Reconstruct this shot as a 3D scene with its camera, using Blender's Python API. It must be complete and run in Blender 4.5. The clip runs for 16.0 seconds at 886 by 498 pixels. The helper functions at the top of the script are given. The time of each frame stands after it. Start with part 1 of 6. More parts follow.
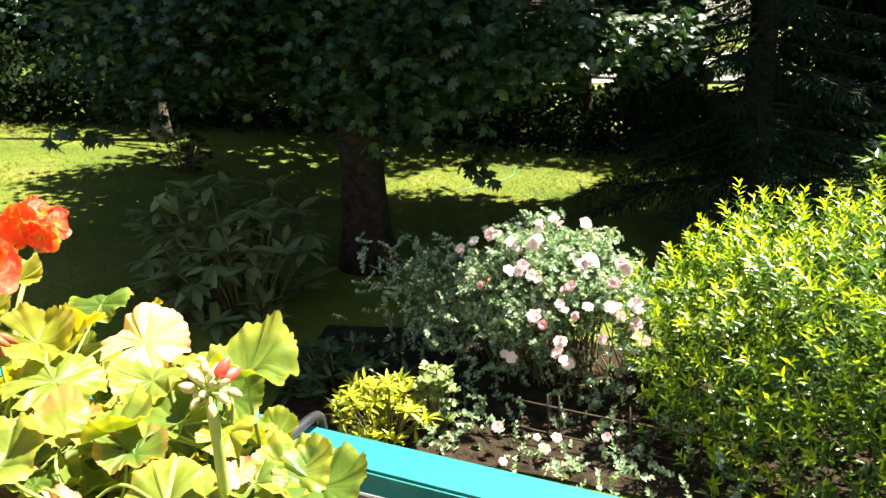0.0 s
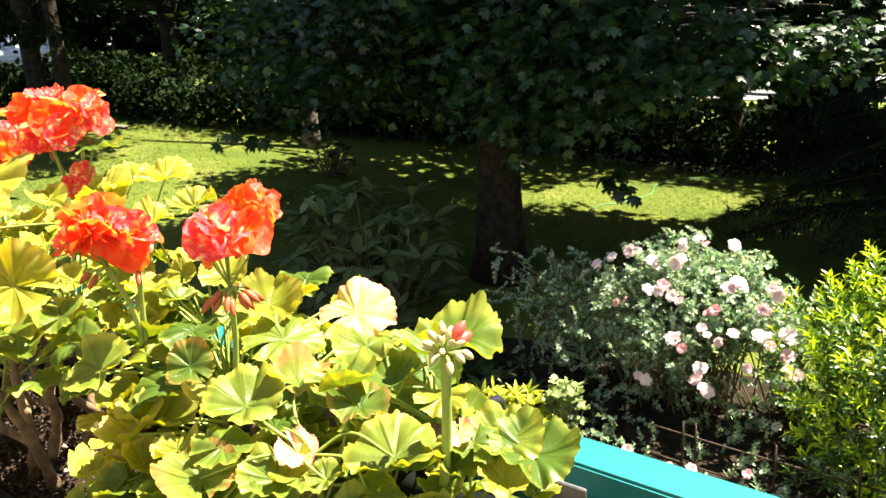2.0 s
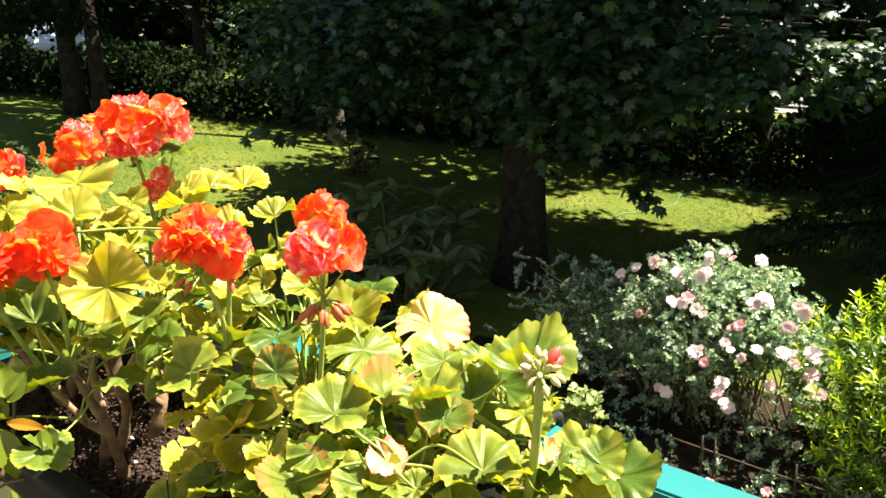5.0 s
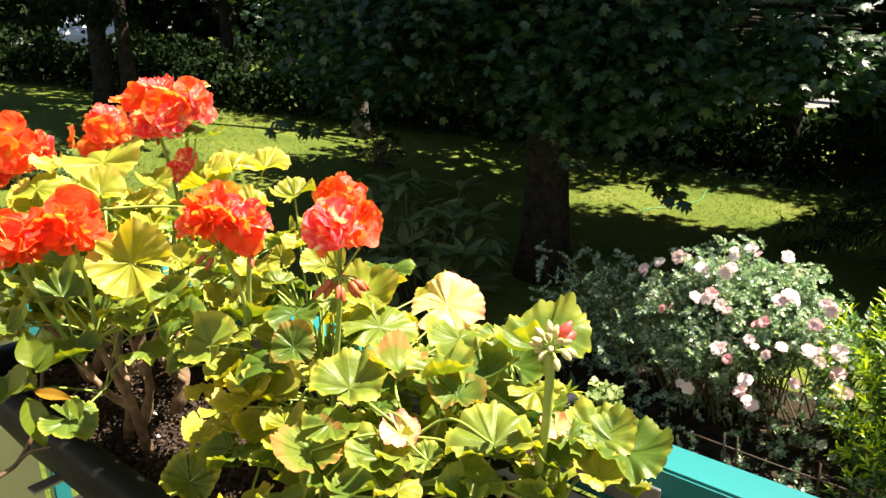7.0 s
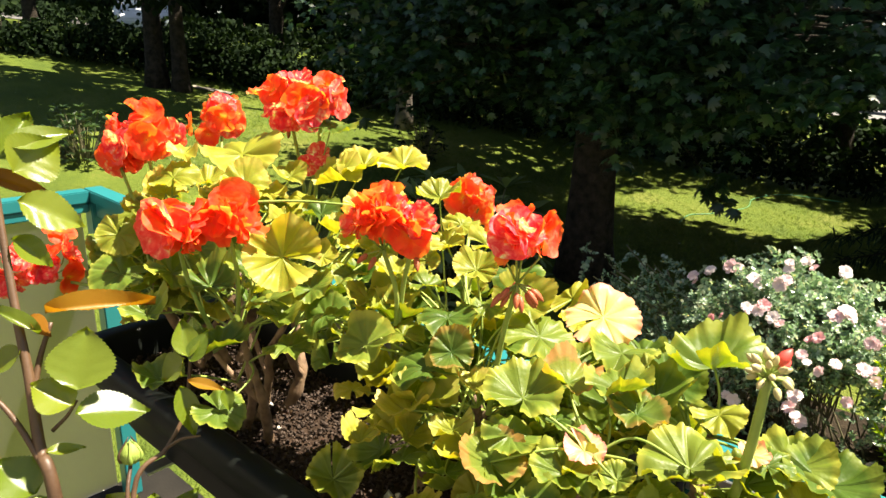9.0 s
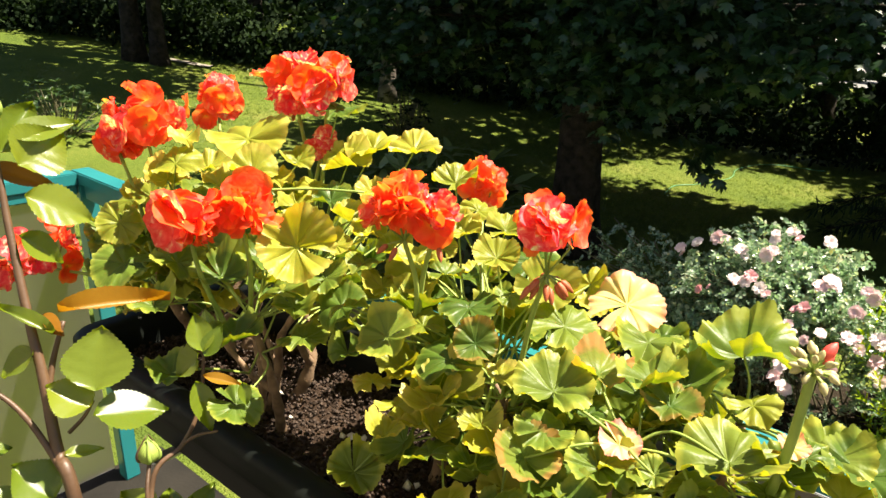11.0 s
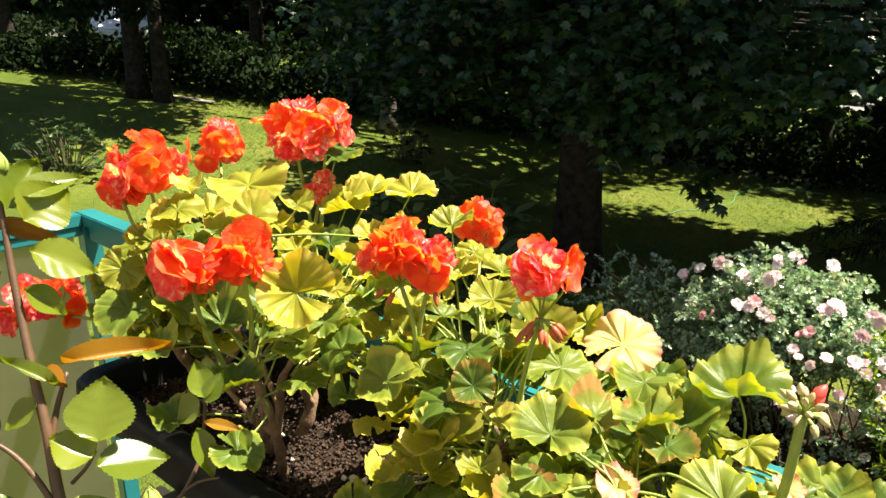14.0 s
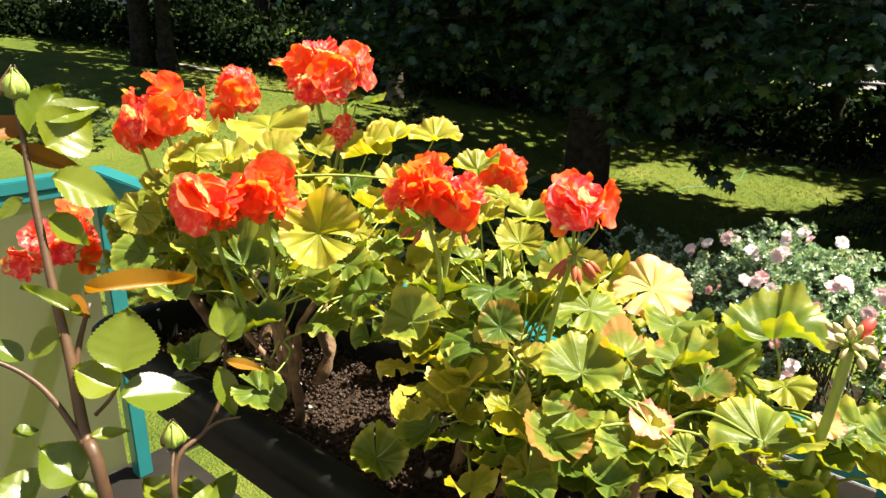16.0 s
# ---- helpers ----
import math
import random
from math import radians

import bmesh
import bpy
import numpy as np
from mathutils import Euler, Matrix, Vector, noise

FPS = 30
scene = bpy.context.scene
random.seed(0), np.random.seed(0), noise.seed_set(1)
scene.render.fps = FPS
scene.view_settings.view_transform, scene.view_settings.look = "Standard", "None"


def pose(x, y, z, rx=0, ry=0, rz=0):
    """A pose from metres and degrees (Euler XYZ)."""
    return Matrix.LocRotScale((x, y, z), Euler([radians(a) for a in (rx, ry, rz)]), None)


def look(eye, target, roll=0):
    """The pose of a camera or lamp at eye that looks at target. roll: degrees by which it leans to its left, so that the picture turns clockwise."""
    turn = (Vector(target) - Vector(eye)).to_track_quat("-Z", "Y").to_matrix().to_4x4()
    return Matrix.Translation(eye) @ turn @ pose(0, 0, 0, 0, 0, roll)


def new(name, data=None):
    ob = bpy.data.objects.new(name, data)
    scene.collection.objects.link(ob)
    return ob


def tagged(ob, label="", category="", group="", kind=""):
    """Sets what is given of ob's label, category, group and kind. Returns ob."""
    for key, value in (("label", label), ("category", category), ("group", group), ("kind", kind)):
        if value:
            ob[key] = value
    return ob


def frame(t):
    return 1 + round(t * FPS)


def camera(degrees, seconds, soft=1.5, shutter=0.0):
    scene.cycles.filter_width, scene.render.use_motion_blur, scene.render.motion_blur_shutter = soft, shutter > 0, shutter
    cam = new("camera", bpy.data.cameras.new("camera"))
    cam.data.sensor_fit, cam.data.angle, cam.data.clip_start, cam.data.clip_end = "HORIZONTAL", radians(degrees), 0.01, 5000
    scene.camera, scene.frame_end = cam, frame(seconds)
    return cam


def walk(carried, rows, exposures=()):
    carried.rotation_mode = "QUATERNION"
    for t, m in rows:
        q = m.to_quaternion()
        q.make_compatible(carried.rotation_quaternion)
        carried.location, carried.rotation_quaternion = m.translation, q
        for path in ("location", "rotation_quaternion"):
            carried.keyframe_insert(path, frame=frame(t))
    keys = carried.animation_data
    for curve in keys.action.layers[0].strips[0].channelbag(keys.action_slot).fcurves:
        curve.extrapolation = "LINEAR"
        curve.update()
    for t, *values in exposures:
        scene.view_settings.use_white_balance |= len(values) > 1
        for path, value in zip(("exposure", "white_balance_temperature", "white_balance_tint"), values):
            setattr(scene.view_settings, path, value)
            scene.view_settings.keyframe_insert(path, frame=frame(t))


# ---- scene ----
cam = camera(66.8, 16.0, soft=1.5)
PATH = [
    (0, (0.08, 0.118, 3.205), (-0.666, 1.87, 2.592), -2.6),
    (0.5, (0.059, 0.101, 3.201), (-0.754, 1.825, 2.595), -2.0),
    (1, (0.044, 0.081, 3.198), (-0.891, 1.748, 2.61), -2.0),
    (1.5, (0.035, 0.066, 3.192), (-0.999, 1.679, 2.619), -2.5),
    (2, (0.031, 0.059, 3.191), (-1.052, 1.645, 2.632), -2.6),
    (2.5, (0.022, 0.061, 3.189), (-1.063, 1.638, 2.61), -1.8),
    (3, (-0.003, 0.04, 3.207), (-1.121, 1.603, 2.653), -0.9),
    (3.5, (-0.02, 0.026, 3.206), (-1.161, 1.571, 2.649), -1.7),
    (6, (0.01, 0.005, 3.225), (-1.108, 1.568, 2.67), -0.1),
    (6.5, (0.015, 0.01, 3.219), (-1.105, 1.571, 2.664), -0.5),
    (7, (0.005, 0.004, 3.206), (-1.172, 1.516, 2.633), -0.5),
    (7.5, (-0.023, -0.003, 3.194), (-1.23, 1.477, 2.599), 0.6),
    (8, (-0.054, -0.018, 3.207), (-1.304, 1.429, 2.621), 0.9),
    (8.5, (-0.08, -0.055, 3.219), (-1.355, 1.38, 2.658), 0.9),
    (9, (-0.106, -0.07, 3.215), (-1.352, 1.379, 2.624), 1.6),
    (11.5, (-0.149, -0.081, 3.23), (-1.334, 1.386, 2.564), 1.0),
    (12, (-0.142, -0.086, 3.236), (-1.338, 1.394, 2.619), 0.8),
    (12.5, (-0.139, -0.089, 3.24), (-1.357, 1.393, 2.674), 0.9),
    (13, (-0.139, -0.086, 3.241), (-1.356, 1.395, 2.672), 0.7),
    (13.5, (-0.14, -0.081, 3.24), (-1.363, 1.387, 2.648), 0.1),
    (14, (-0.139, -0.079, 3.243), (-1.357, 1.396, 2.658), 0.2),
    (14.5, (-0.141, -0.078, 3.232), (-1.36, 1.383, 2.616), 0.4),
    (15, (-0.148, -0.078, 3.21), (-1.354, 1.372, 2.541), 0.5),
    (15.5, (-0.157, -0.085, 3.206), (-1.391, 1.349, 2.559), 0.6),
    (16, (-0.159, -0.092, 3.204), (-1.37, 1.359, 2.549), 1.0),
]
walk(cam, [(t, look(eye, target, roll)) for t, eye, target, roll in PATH], [(0.0, 2.5), (3.5, 2.25), (6.0, 2.12), (9.0, 1.95), (16.0, 1.86)])

# ---------------- world, sun, exposure ----------------
SUN_TO = Vector((0.45, 0.48, 1.15)).normalized()      # towards the sun
SUN_EL = math.asin(SUN_TO.z)
SUN_AZ = math.atan2(SUN_TO.x, SUN_TO.y)
world = bpy.data.worlds.new("daylight")
world.use_nodes = True
scene.world = world
wn = world.node_tree.nodes
sky = wn.new("ShaderNodeTexSky")
sky.sky_type, sky.sun_disc = "NISHITA", False
sky.sun_elevation, sky.sun_rotation = SUN_EL, SUN_AZ
wn["Background"].inputs["Strength"].default_value = 0.038
world.node_tree.links.new(sky.outputs["Color"], wn["Background"].inputs["Color"])
sun_data = bpy.data.lights.new("sun", "SUN")
sun_data.energy, sun_data.angle, sun_data.color = 5.6, radians(0.55), (1.0, 0.885, 0.70)
sun = new("sun", sun_data)
sun.matrix_world = look(SUN_TO * 60, (0, 0, 0))

rng = np.random.default_rng(7)


# ---------------- small helpers ----------------
def fast_mesh(name, V, F):
    """A mesh from vertex and triangle arrays."""
    V, F = np.asarray(V, np.float32), np.asarray(F, np.int32)
    me = bpy.data.meshes.new(name)
    me.vertices.add(len(V))
    me.vertices.foreach_set("co", V.ravel())
    me.loops.add(F.size)
    me.loops.foreach_set("vertex_index", F.ravel())
    me.polygons.add(len(F))
    me.polygons.foreach_set("loop_start", np.arange(0, F.size, F.shape[1], dtype=np.int32))
    me.update(calc_edges=True)
    return me


def world_of(ob):
    m = world_of(ob.parent) @ ob.matrix_parent_inverse if ob.parent else Matrix.Identity(4)
    return m @ ob.matrix_basis


def hang(ob, parent):
    """Makes ob, which stands in world coordinates, a child of parent."""
    ob.parent = parent
    ob.matrix_parent_inverse = world_of(parent).inverted()
    return ob


def finish(ob, mat, label="", smooth=True):
    me = ob.data
    if not me.materials:
        me.materials.append(mat)
    if smooth:
        me.polygons.foreach_set("use_smooth", [True] * len(me.polygons))
    if label:
        tagged(ob, label)
    return ob


def part(name, bm, mat, parent, label="", smooth=False):
    me = bpy.data.meshes.new(name)
    bm.to_mesh(me)
    bm.free()
    return hang(finish(new(name, me), mat, label, smooth), parent)


def part_arrays(name, V, F, mat, parent, label="", smooth=False, kind=""):
    ob = hang(finish(new(name, fast_mesh(name, V, F)), mat, label, smooth), parent)
    return tagged(ob, kind=kind)


def part_each(name, pieces, mat, parent, smooth=True):
    """Each array pair as a part of its own."""
    for v, f in pieces:
        part_arrays(name, v, f, mat, parent, smooth=smooth)


def shared(name, me, mat, parent, m, label=""):
    """An object on shared mesh data, with its own material slot."""
    ob = new(name, me)
    ob.matrix_basis = m
    hang(ob, parent)
    if not me.materials:
        me.materials.append(mat)
    ob.material_slots[0].link = "OBJECT"
    ob.material_slots[0].material = mat
    if label:
        tagged(ob, label)
    return ob


def thing(name, at, label, category, group="", kind=""):
    ob = new(name)
    ob.empty_display_size = 0.05
    ob.location = at
    ob.matrix_basis = Matrix.Translation(at)
    return tagged(ob, label, category, group, kind)


def box(bm, lo, hi, bevel=0.0, m=None):
    lo, hi = Vector(lo), Vector(hi)
    geo = bmesh.ops.create_cube(bm, size=1.0)
    vs = geo["verts"]
    for v in vs:
        v.co = Vector((lo[i] + (v.co[i] + 0.5) * (hi[i] - lo[i]) for i in range(3)))
    if bevel:
        es = list({e for v in vs for e in v.link_edges})
        r = bmesh.ops.bevel(bm, geom=es, offset=bevel, segments=2, affect="EDGES")
        vs = list({v for f in r["faces"] for v in f.verts} | {v for v in vs if v.is_valid})
    if m is not None:
        bmesh.ops.transform(bm, matrix=m, verts=vs)
    return vs


def tube_arrays(points, radii, sides=7, closed=True):
    """A swept tube with a radius at each point; triangles."""
    pts = [Vector(p) for p in points]
    if not hasattr(radii, "__len__"):
        radii = [radii] * len(pts)
    V, F = [], []
    side = None
    for i, p in enumerate(pts):
        d = (pts[min(i + 1, len(pts) - 1)] - pts[max(i - 1, 0)]).normalized()
        if side is None:
            side = d.orthogonal().normalized()
        else:
            side = (side - d * side.dot(d)).normalized()
        up = d.cross(side)
        for k in range(sides):
            a = 2 * math.pi * k / sides
            V.append(p + (side * math.cos(a) + up * math.sin(a)) * radii[i])
    for i in range(len(pts) - 1):
        for k in range(sides):
            a, b = i * sides + k, i * sides + (k + 1) % sides
            F += [(a, b, b + sides), (a, b + sides, a + sides)]
    if closed:
        for base in (0, (len(pts) - 1) * sides):
            for k in range(1, sides - 1):
                F.append((base, base + k, base + k + 1) if base else (base, base + k + 1, base + k))
    return np.array([tuple(v) for v in V]), np.array(F)


def smooth_path(points, n=5):
    """Catmull-Rom through the points."""
    P = [Vector(p) for p in points]
    P = [P[0] * 2 - P[1]] + P + [P[-1] * 2 - P[-2]]
    out = []
    for i in range(1, len(P) - 2):
        for k in range(n):
            t = k / n
            a, b, c, d = P[i - 1], P[i], P[i + 1], P[i + 2]
            out.append(0.5 * (2 * b + (c - a) * t + (2 * a - 5 * b + 4 * c - d) * t * t + (3 * b - a - 3 * c + d) * t ** 3))
    out.append(P[-2])
    return out


def join_arrays(parts):
    V, F, n = [], [], 0
    for v, f in parts:
        V.append(v)
        F.append(np.asarray(f) + n)
        n += len(v)
    return np.concatenate(V), np.concatenate(F)


def unit(a):
    return a / np.maximum(np.linalg.norm(a, axis=-1, keepdims=True), 1e-9)


def scatter(template, P, A, N, S):
    """Copies of a flat leaf (along +y, facing +z) at P, along A, facing N, of length S; one array pair."""
    tv, tf = template
    A = unit(np.asarray(A, float))
    X = unit(np.cross(A, N))
    Z = np.cross(X, A)
    S = np.asarray(S, float).reshape(-1, 1, 1)
    V = np.asarray(P)[:, None] + S * (tv[None, :, :1] * X[:, None] + tv[None, :, 1:2] * A[:, None] + tv[None, :, 2:] * Z[:, None])
    F = tf[None] + (np.arange(len(P)) * len(tv))[:, None, None]
    return V.reshape(-1, 3), F.reshape(-1, 3)


def leaf_parts(template, P, A, N, S, mat, parent):
    """The same copies as objects of their own on one shared mesh."""
    me = fast_mesh("leaf", *template)
    A = unit(np.asarray(A, float))
    X = unit(np.cross(A, N))
    Z = np.cross(X, A)
    for p, a, x, z, s in zip(P, A, X, Z, np.asarray(S, float).ravel()):
        m = Matrix(((x[0] * s, a[0] * s, z[0] * s, p[0]), (x[1] * s, a[1] * s, z[1] * s, p[1]), (x[2] * s, a[2] * s, z[2] * s, p[2]), (0, 0, 0, 1)))
        shared("leaf", me, mat, parent, m)


def foliage(template, P, A, N, S, mat, parent, near, name="foliage", kind="stuff"):
    """Leaves: up to 300 of those in the stretch near are parts, the rest one mesh."""
    S = np.asarray(S, float).ravel()
    A, N = np.asarray(A, float), np.asarray(N, float) + np.zeros_like(A)
    pick = np.nonzero(near)[0]
    pick = pick[:: max(1, -(-len(pick) // 300))]
    rest = np.ones(len(P), bool)
    rest[pick] = False
    leaf_parts(template, P[pick], A[pick], N[pick], S[pick], mat, parent)
    v, f = scatter(template, P[rest], A[rest], N[rest], S[rest])
    part_arrays(name, v, f, mat, parent, kind=kind)


def lance_leaf(w=0.16, fold=0.05, droop=0.12):
    v = [(0, 0, 0), (-w * 0.8, 0.28, fold), (0, 0.3, 0), (w * 0.8, 0.28, fold), (-w, 0.55, fold - droop * 0.3), (0, 0.58, -droop * 0.35),
         (w, 0.55, fold - droop * 0.3), (-w * 0.55, 0.82, -droop * 0.5), (0, 0.84, -droop * 0.75), (w * 0.55, 0.82, -droop * 0.5), (0, 1, -droop)]
    f = [(0, 2, 1), (0, 3, 2), (1, 2, 4), (2, 5, 4), (2, 3, 6), (2, 6, 5), (4, 5, 7), (5, 8, 7), (5, 6, 9), (5, 9, 8), (7, 8, 10), (8, 9, 10)]
    return np.array(v, float), np.array(f)


def oval_leaf(w=0.34, fold=0.08):
    v = [(0, 0, 0), (-w, 0.35, fold), (0, 0.5, 0), (w, 0.35, fold), (-w * 0.75, 0.75, fold), (w * 0.75, 0.75, fold), (0, 1, 0)]
    f = [(0, 2, 1), (0, 3, 2), (1, 2, 4), (2, 3, 5), (2, 6, 4), (2, 5, 6)]
    return np.array(v, float), np.array(f)


def maple_leaf():
    half = [(0.10, 0.74), (0.20, 0.78), (0.15, 0.56), (0.50, 0.82), (0.44, 0.63), (0.62, 0.60), (0.32, 0.36), (0.56, 0.27), (0.38, 0.17), (0.15, 0.06)]
    outline = [(0, 1.0)] + half + [(0, 0.0)] + [(-x, y) for x, y in reversed(half)]
    v = [(0, 0.36, 0.05)] + [(x, y, -0.22 * (x * x + (y - 0.36) ** 2)) for x, y in outline]
    n = len(outline)
    f = [(0, 1 + (i + 1) % n, 1 + i) for i in range(n)]
    return np.array(v, float), np.array(f)


def ground_z(x, y):
    raw = 0.40 * np.log1p(np.exp((-np.asarray(x, float) - 7) / 2))
    return 4.6 * np.tanh(raw / 4.6)


# ---------------- materials ----------------
def material(name):
    m = bpy.data.materials.new(name)
    m.use_nodes = True
    return m, m.node_tree.nodes, m.node_tree.links, m.node_tree.nodes["Principled BSDF"]


def ramp(nodes, stops):
    r = nodes.new("ShaderNodeValToRGB")
    while len(r.color_ramp.elements) < len(stops):
        r.color_ramp.elements.new(0.5)
    for e, (p, c) in zip(r.color_ramp.elements, stops):
        e.position, e.color = p, (*c, 1)
    return r


def noise_tex(nodes, links, scale, detail=4, coord="Object"):
    co = nodes.new("ShaderNodeTexCoord")
    n = nodes.new("ShaderNodeTexNoise")
    n.inputs["Scale"].default_value, n.inputs["Detail"].default_value = scale, detail
    links.new(co.outputs[coord], n.inputs["Vector"])
    return n


def bump(nodes, links, height, strength, distance, bsdf):
    b = nodes.new("ShaderNodeBump")
    b.inputs["Strength"].default_value, b.inputs["Distance"].default_value = strength, distance
    links.new(height, b.inputs["Height"])
    links.new(b.outputs["Normal"], bsdf.inputs["Normal"])
    return b


def plain(name, a, b, rough=0.6, scale=20.0, metal=0.0, bump_s=0.15, bump_d=0.002, fine=180.0, spec=0.5):
    """Two tones by a noise, with a finer noise for relief and gloss."""
    m, n, l, p = material(name)
    t = noise_tex(n, l, scale)
    r = ramp(n, [(0.3, a), (0.7, b)])
    l.new(t.outputs["Fac"], r.inputs["Fac"])
    l.new(r.outputs["Color"], p.inputs["Base Color"])
    p.inputs["Roughness"].default_value, p.inputs["Metallic"].default_value = rough, metal
    p.inputs["Specular IOR Level"].default_value = spec
    f = noise_tex(n, l, fine, 3)
    bump(n, l, f.outputs["Fac"], bump_s, bump_d, p)
    return m


def leafy(name, stops, through_tint, amount=0.4, rough=0.45, island=True, vein=0.0, spec=0.4):
    """A leaf: gloss on a tone that varies from leaf to leaf, and light that comes through."""
    m, n, l, p = material(name)
    if island:
        both = n.new("ShaderNodeMath")
        l.new(n.new("ShaderNodeNewGeometry").outputs["Random Per Island"], both.inputs[0])
        l.new(n.new("ShaderNodeObjectInfo").outputs["Random"], both.inputs[1])
        frac = n.new("ShaderNodeMath")
        frac.operation = "FRACT"
        l.new(both.outputs[0], frac.inputs[0])
        pick = frac.outputs[0]
    else:
        pick = n.new("ShaderNodeObjectInfo").outputs["Random"]
    r = ramp(n, stops)
    t = noise_tex(n, l, 28.0, 3)
    mix = n.new("ShaderNodeMath")
    mix.operation = "MULTIPLY_ADD"
    l.new(t.outputs["Fac"], mix.inputs[0])
    mix.inputs[1].default_value = 0.25
    l.new(pick, mix.inputs[2])
    sub = n.new("ShaderNodeMath")
    sub.operation, sub.inputs[1].default_value = "SUBTRACT", 0.125
    l.new(mix.outputs[0], sub.inputs[0])
    l.new(sub.outputs[0], r.inputs["Fac"])
    l.new(r.outputs["Color"], p.inputs["Base Color"])
    p.inputs["Roughness"].default_value = rough
    p.inputs["Specular IOR Level"].default_value = spec
    tl = n.new("ShaderNodeBsdfTranslucent")
    tint = n.new("ShaderNodeMix")
    tint.data_type, tint.blend_type = "RGBA", "MULTIPLY"
    tint.inputs[0].default_value = 1.0
    l.new(r.outputs["Color"], tint.inputs[6])
    tint.inputs[7].default_value = (*through_tint, 1)
    l.new(tint.outputs[2], tl.inputs["Color"])
    ms = n.new("ShaderNodeMixShader")
    ms.inputs[0].default_value = amount
    l.new(p.outputs[0], ms.inputs[1])
    l.new(tl.outputs[0], ms.inputs[2])
    l.new(ms.outputs[0], n["Material Output"].inputs["Surface"])
    if vein:
        f = noise_tex(n, l, 60.0, 3)
        bump(n, l, f.outputs["Fac"], vein, 0.004, p)
    return m


MAT = {}
MAT["teal"] = plain("teal_paint", (0.013, 0.132, 0.142), (0.017, 0.158, 0.168), 0.35, 6.0, bump_s=0.08, bump_d=0.001, fine=260)
MAT["box"] = plain("dark_plastic", (0.0035, 0.0045, 0.004), (0.006, 0.0075, 0.0065), 0.45, 12.0, bump_s=0.1, bump_d=0.0008, fine=400, spec=0.12)
MAT["soil"] = plain("potting_soil", (0.012, 0.008, 0.006), (0.05, 0.032, 0.022), 0.95, 60.0, bump_s=0.9, bump_d=0.006, fine=240, spec=0.1)
MAT["crumb"] = plain("soil_crumb", (0.016, 0.012, 0.010), (0.085, 0.062, 0.050), 0.95, 90.0, bump_s=0.6, bump_d=0.003, fine=400, spec=0.1)
MAT["perlite"] = plain("pale_perlite", (0.42, 0.38, 0.32), (0.66, 0.62, 0.55), 0.9, 60.0, bump_s=0.5, bump_d=0.001, fine=300, spec=0.1)
MAT["steel"] = plain("zinc_steel", (0.42, 0.43, 0.44), (0.55, 0.56, 0.57), 0.35, 30.0, metal=0.9, bump_s=0.1, bump_d=0.0005)
MAT["black_metal"] = plain("coated_wire", (0.02, 0.02, 0.025), (0.05, 0.05, 0.06), 0.25, 30.0, metal=0.3)
# floor colour is held near black in place of shade on the slab
MAT["concrete"] = plain("shade_toned_concrete", (0.007, 0.0065, 0.0055), (0.016, 0.014, 0.011), 0.85, 5.0, bump_s=0.3, bump_d=0.003, fine=90, spec=0.2)
MAT["plaster"] = plain("house_plaster", (0.30, 0.28, 0.24), (0.38, 0.36, 0.31), 0.9, 3.0, bump_s=0.4, bump_d=0.003, fine=150)
MAT["bark"] = plain("dark_bark", (0.012, 0.010, 0.008), (0.045, 0.036, 0.028), 0.95, 9.0, bump_s=1.0, bump_d=0.03, fine=26, spec=0.15)
MAT["pale_bark"] = plain("grey_bark", (0.035, 0.030, 0.025), (0.14, 0.12, 0.10), 0.9, 5.0, bump_s=0.9, bump_d=0.03, fine=22, spec=0.2)
MAT["woody"] = plain("woody_stem", (0.10, 0.06, 0.035), (0.26, 0.17, 0.10), 0.8, 60.0, bump_s=0.6, bump_d=0.002, fine=300)
MAT["green_stem"] = plain("green_stem", (0.16, 0.24, 0.035), (0.27, 0.33, 0.07), 0.55, 40.0, bump_s=0.3, bump_d=0.0008, fine=500)
MAT["rose_stem"] = plain("rose_stem", (0.05, 0.026, 0.014), (0.10, 0.055, 0.028), 0.5, 35.0, bump_s=0.3, bump_d=0.001, fine=300)
MAT["cane"] = plain("rose_cane", (0.05, 0.06, 0.02), (0.12, 0.10, 0.05), 0.7, 20.0)
MAT["iron"] = plain("rusty_iron", (0.02, 0.016, 0.013), (0.06, 0.035, 0.02), 0.7, 40.0, metal=0.4)
MAT["hose"] = plain("hose_rubber", (0.05, 0.20, 0.09), (0.08, 0.26, 0.13), 0.4, 20.0)
MAT["asphalt"] = plain("asphalt", (0.10, 0.10, 0.10), (0.16, 0.155, 0.15), 0.9, 3.0, bump_s=0.4, bump_d=0.004, fine=120)
MAT["gravel"] = plain("pale_gravel", (0.16, 0.145, 0.11), (0.27, 0.24, 0.19), 0.95, 8.0, bump_s=0.8, bump_d=0.01, fine=60)
MAT["car_paint"] = plain("white_car_paint", (0.78, 0.78, 0.78), (0.82, 0.82, 0.82), 0.25, 4.0, bump_s=0.0)
MAT["car_glass"] = plain("car_glass", (0.01, 0.012, 0.014), (0.02, 0.022, 0.025), 0.05, 4.0, bump_s=0.0)
MAT["rubber"] = plain("tyre_rubber", (0.012, 0.012, 0.012), (0.02, 0.02, 0.02), 0.8, 20.0)

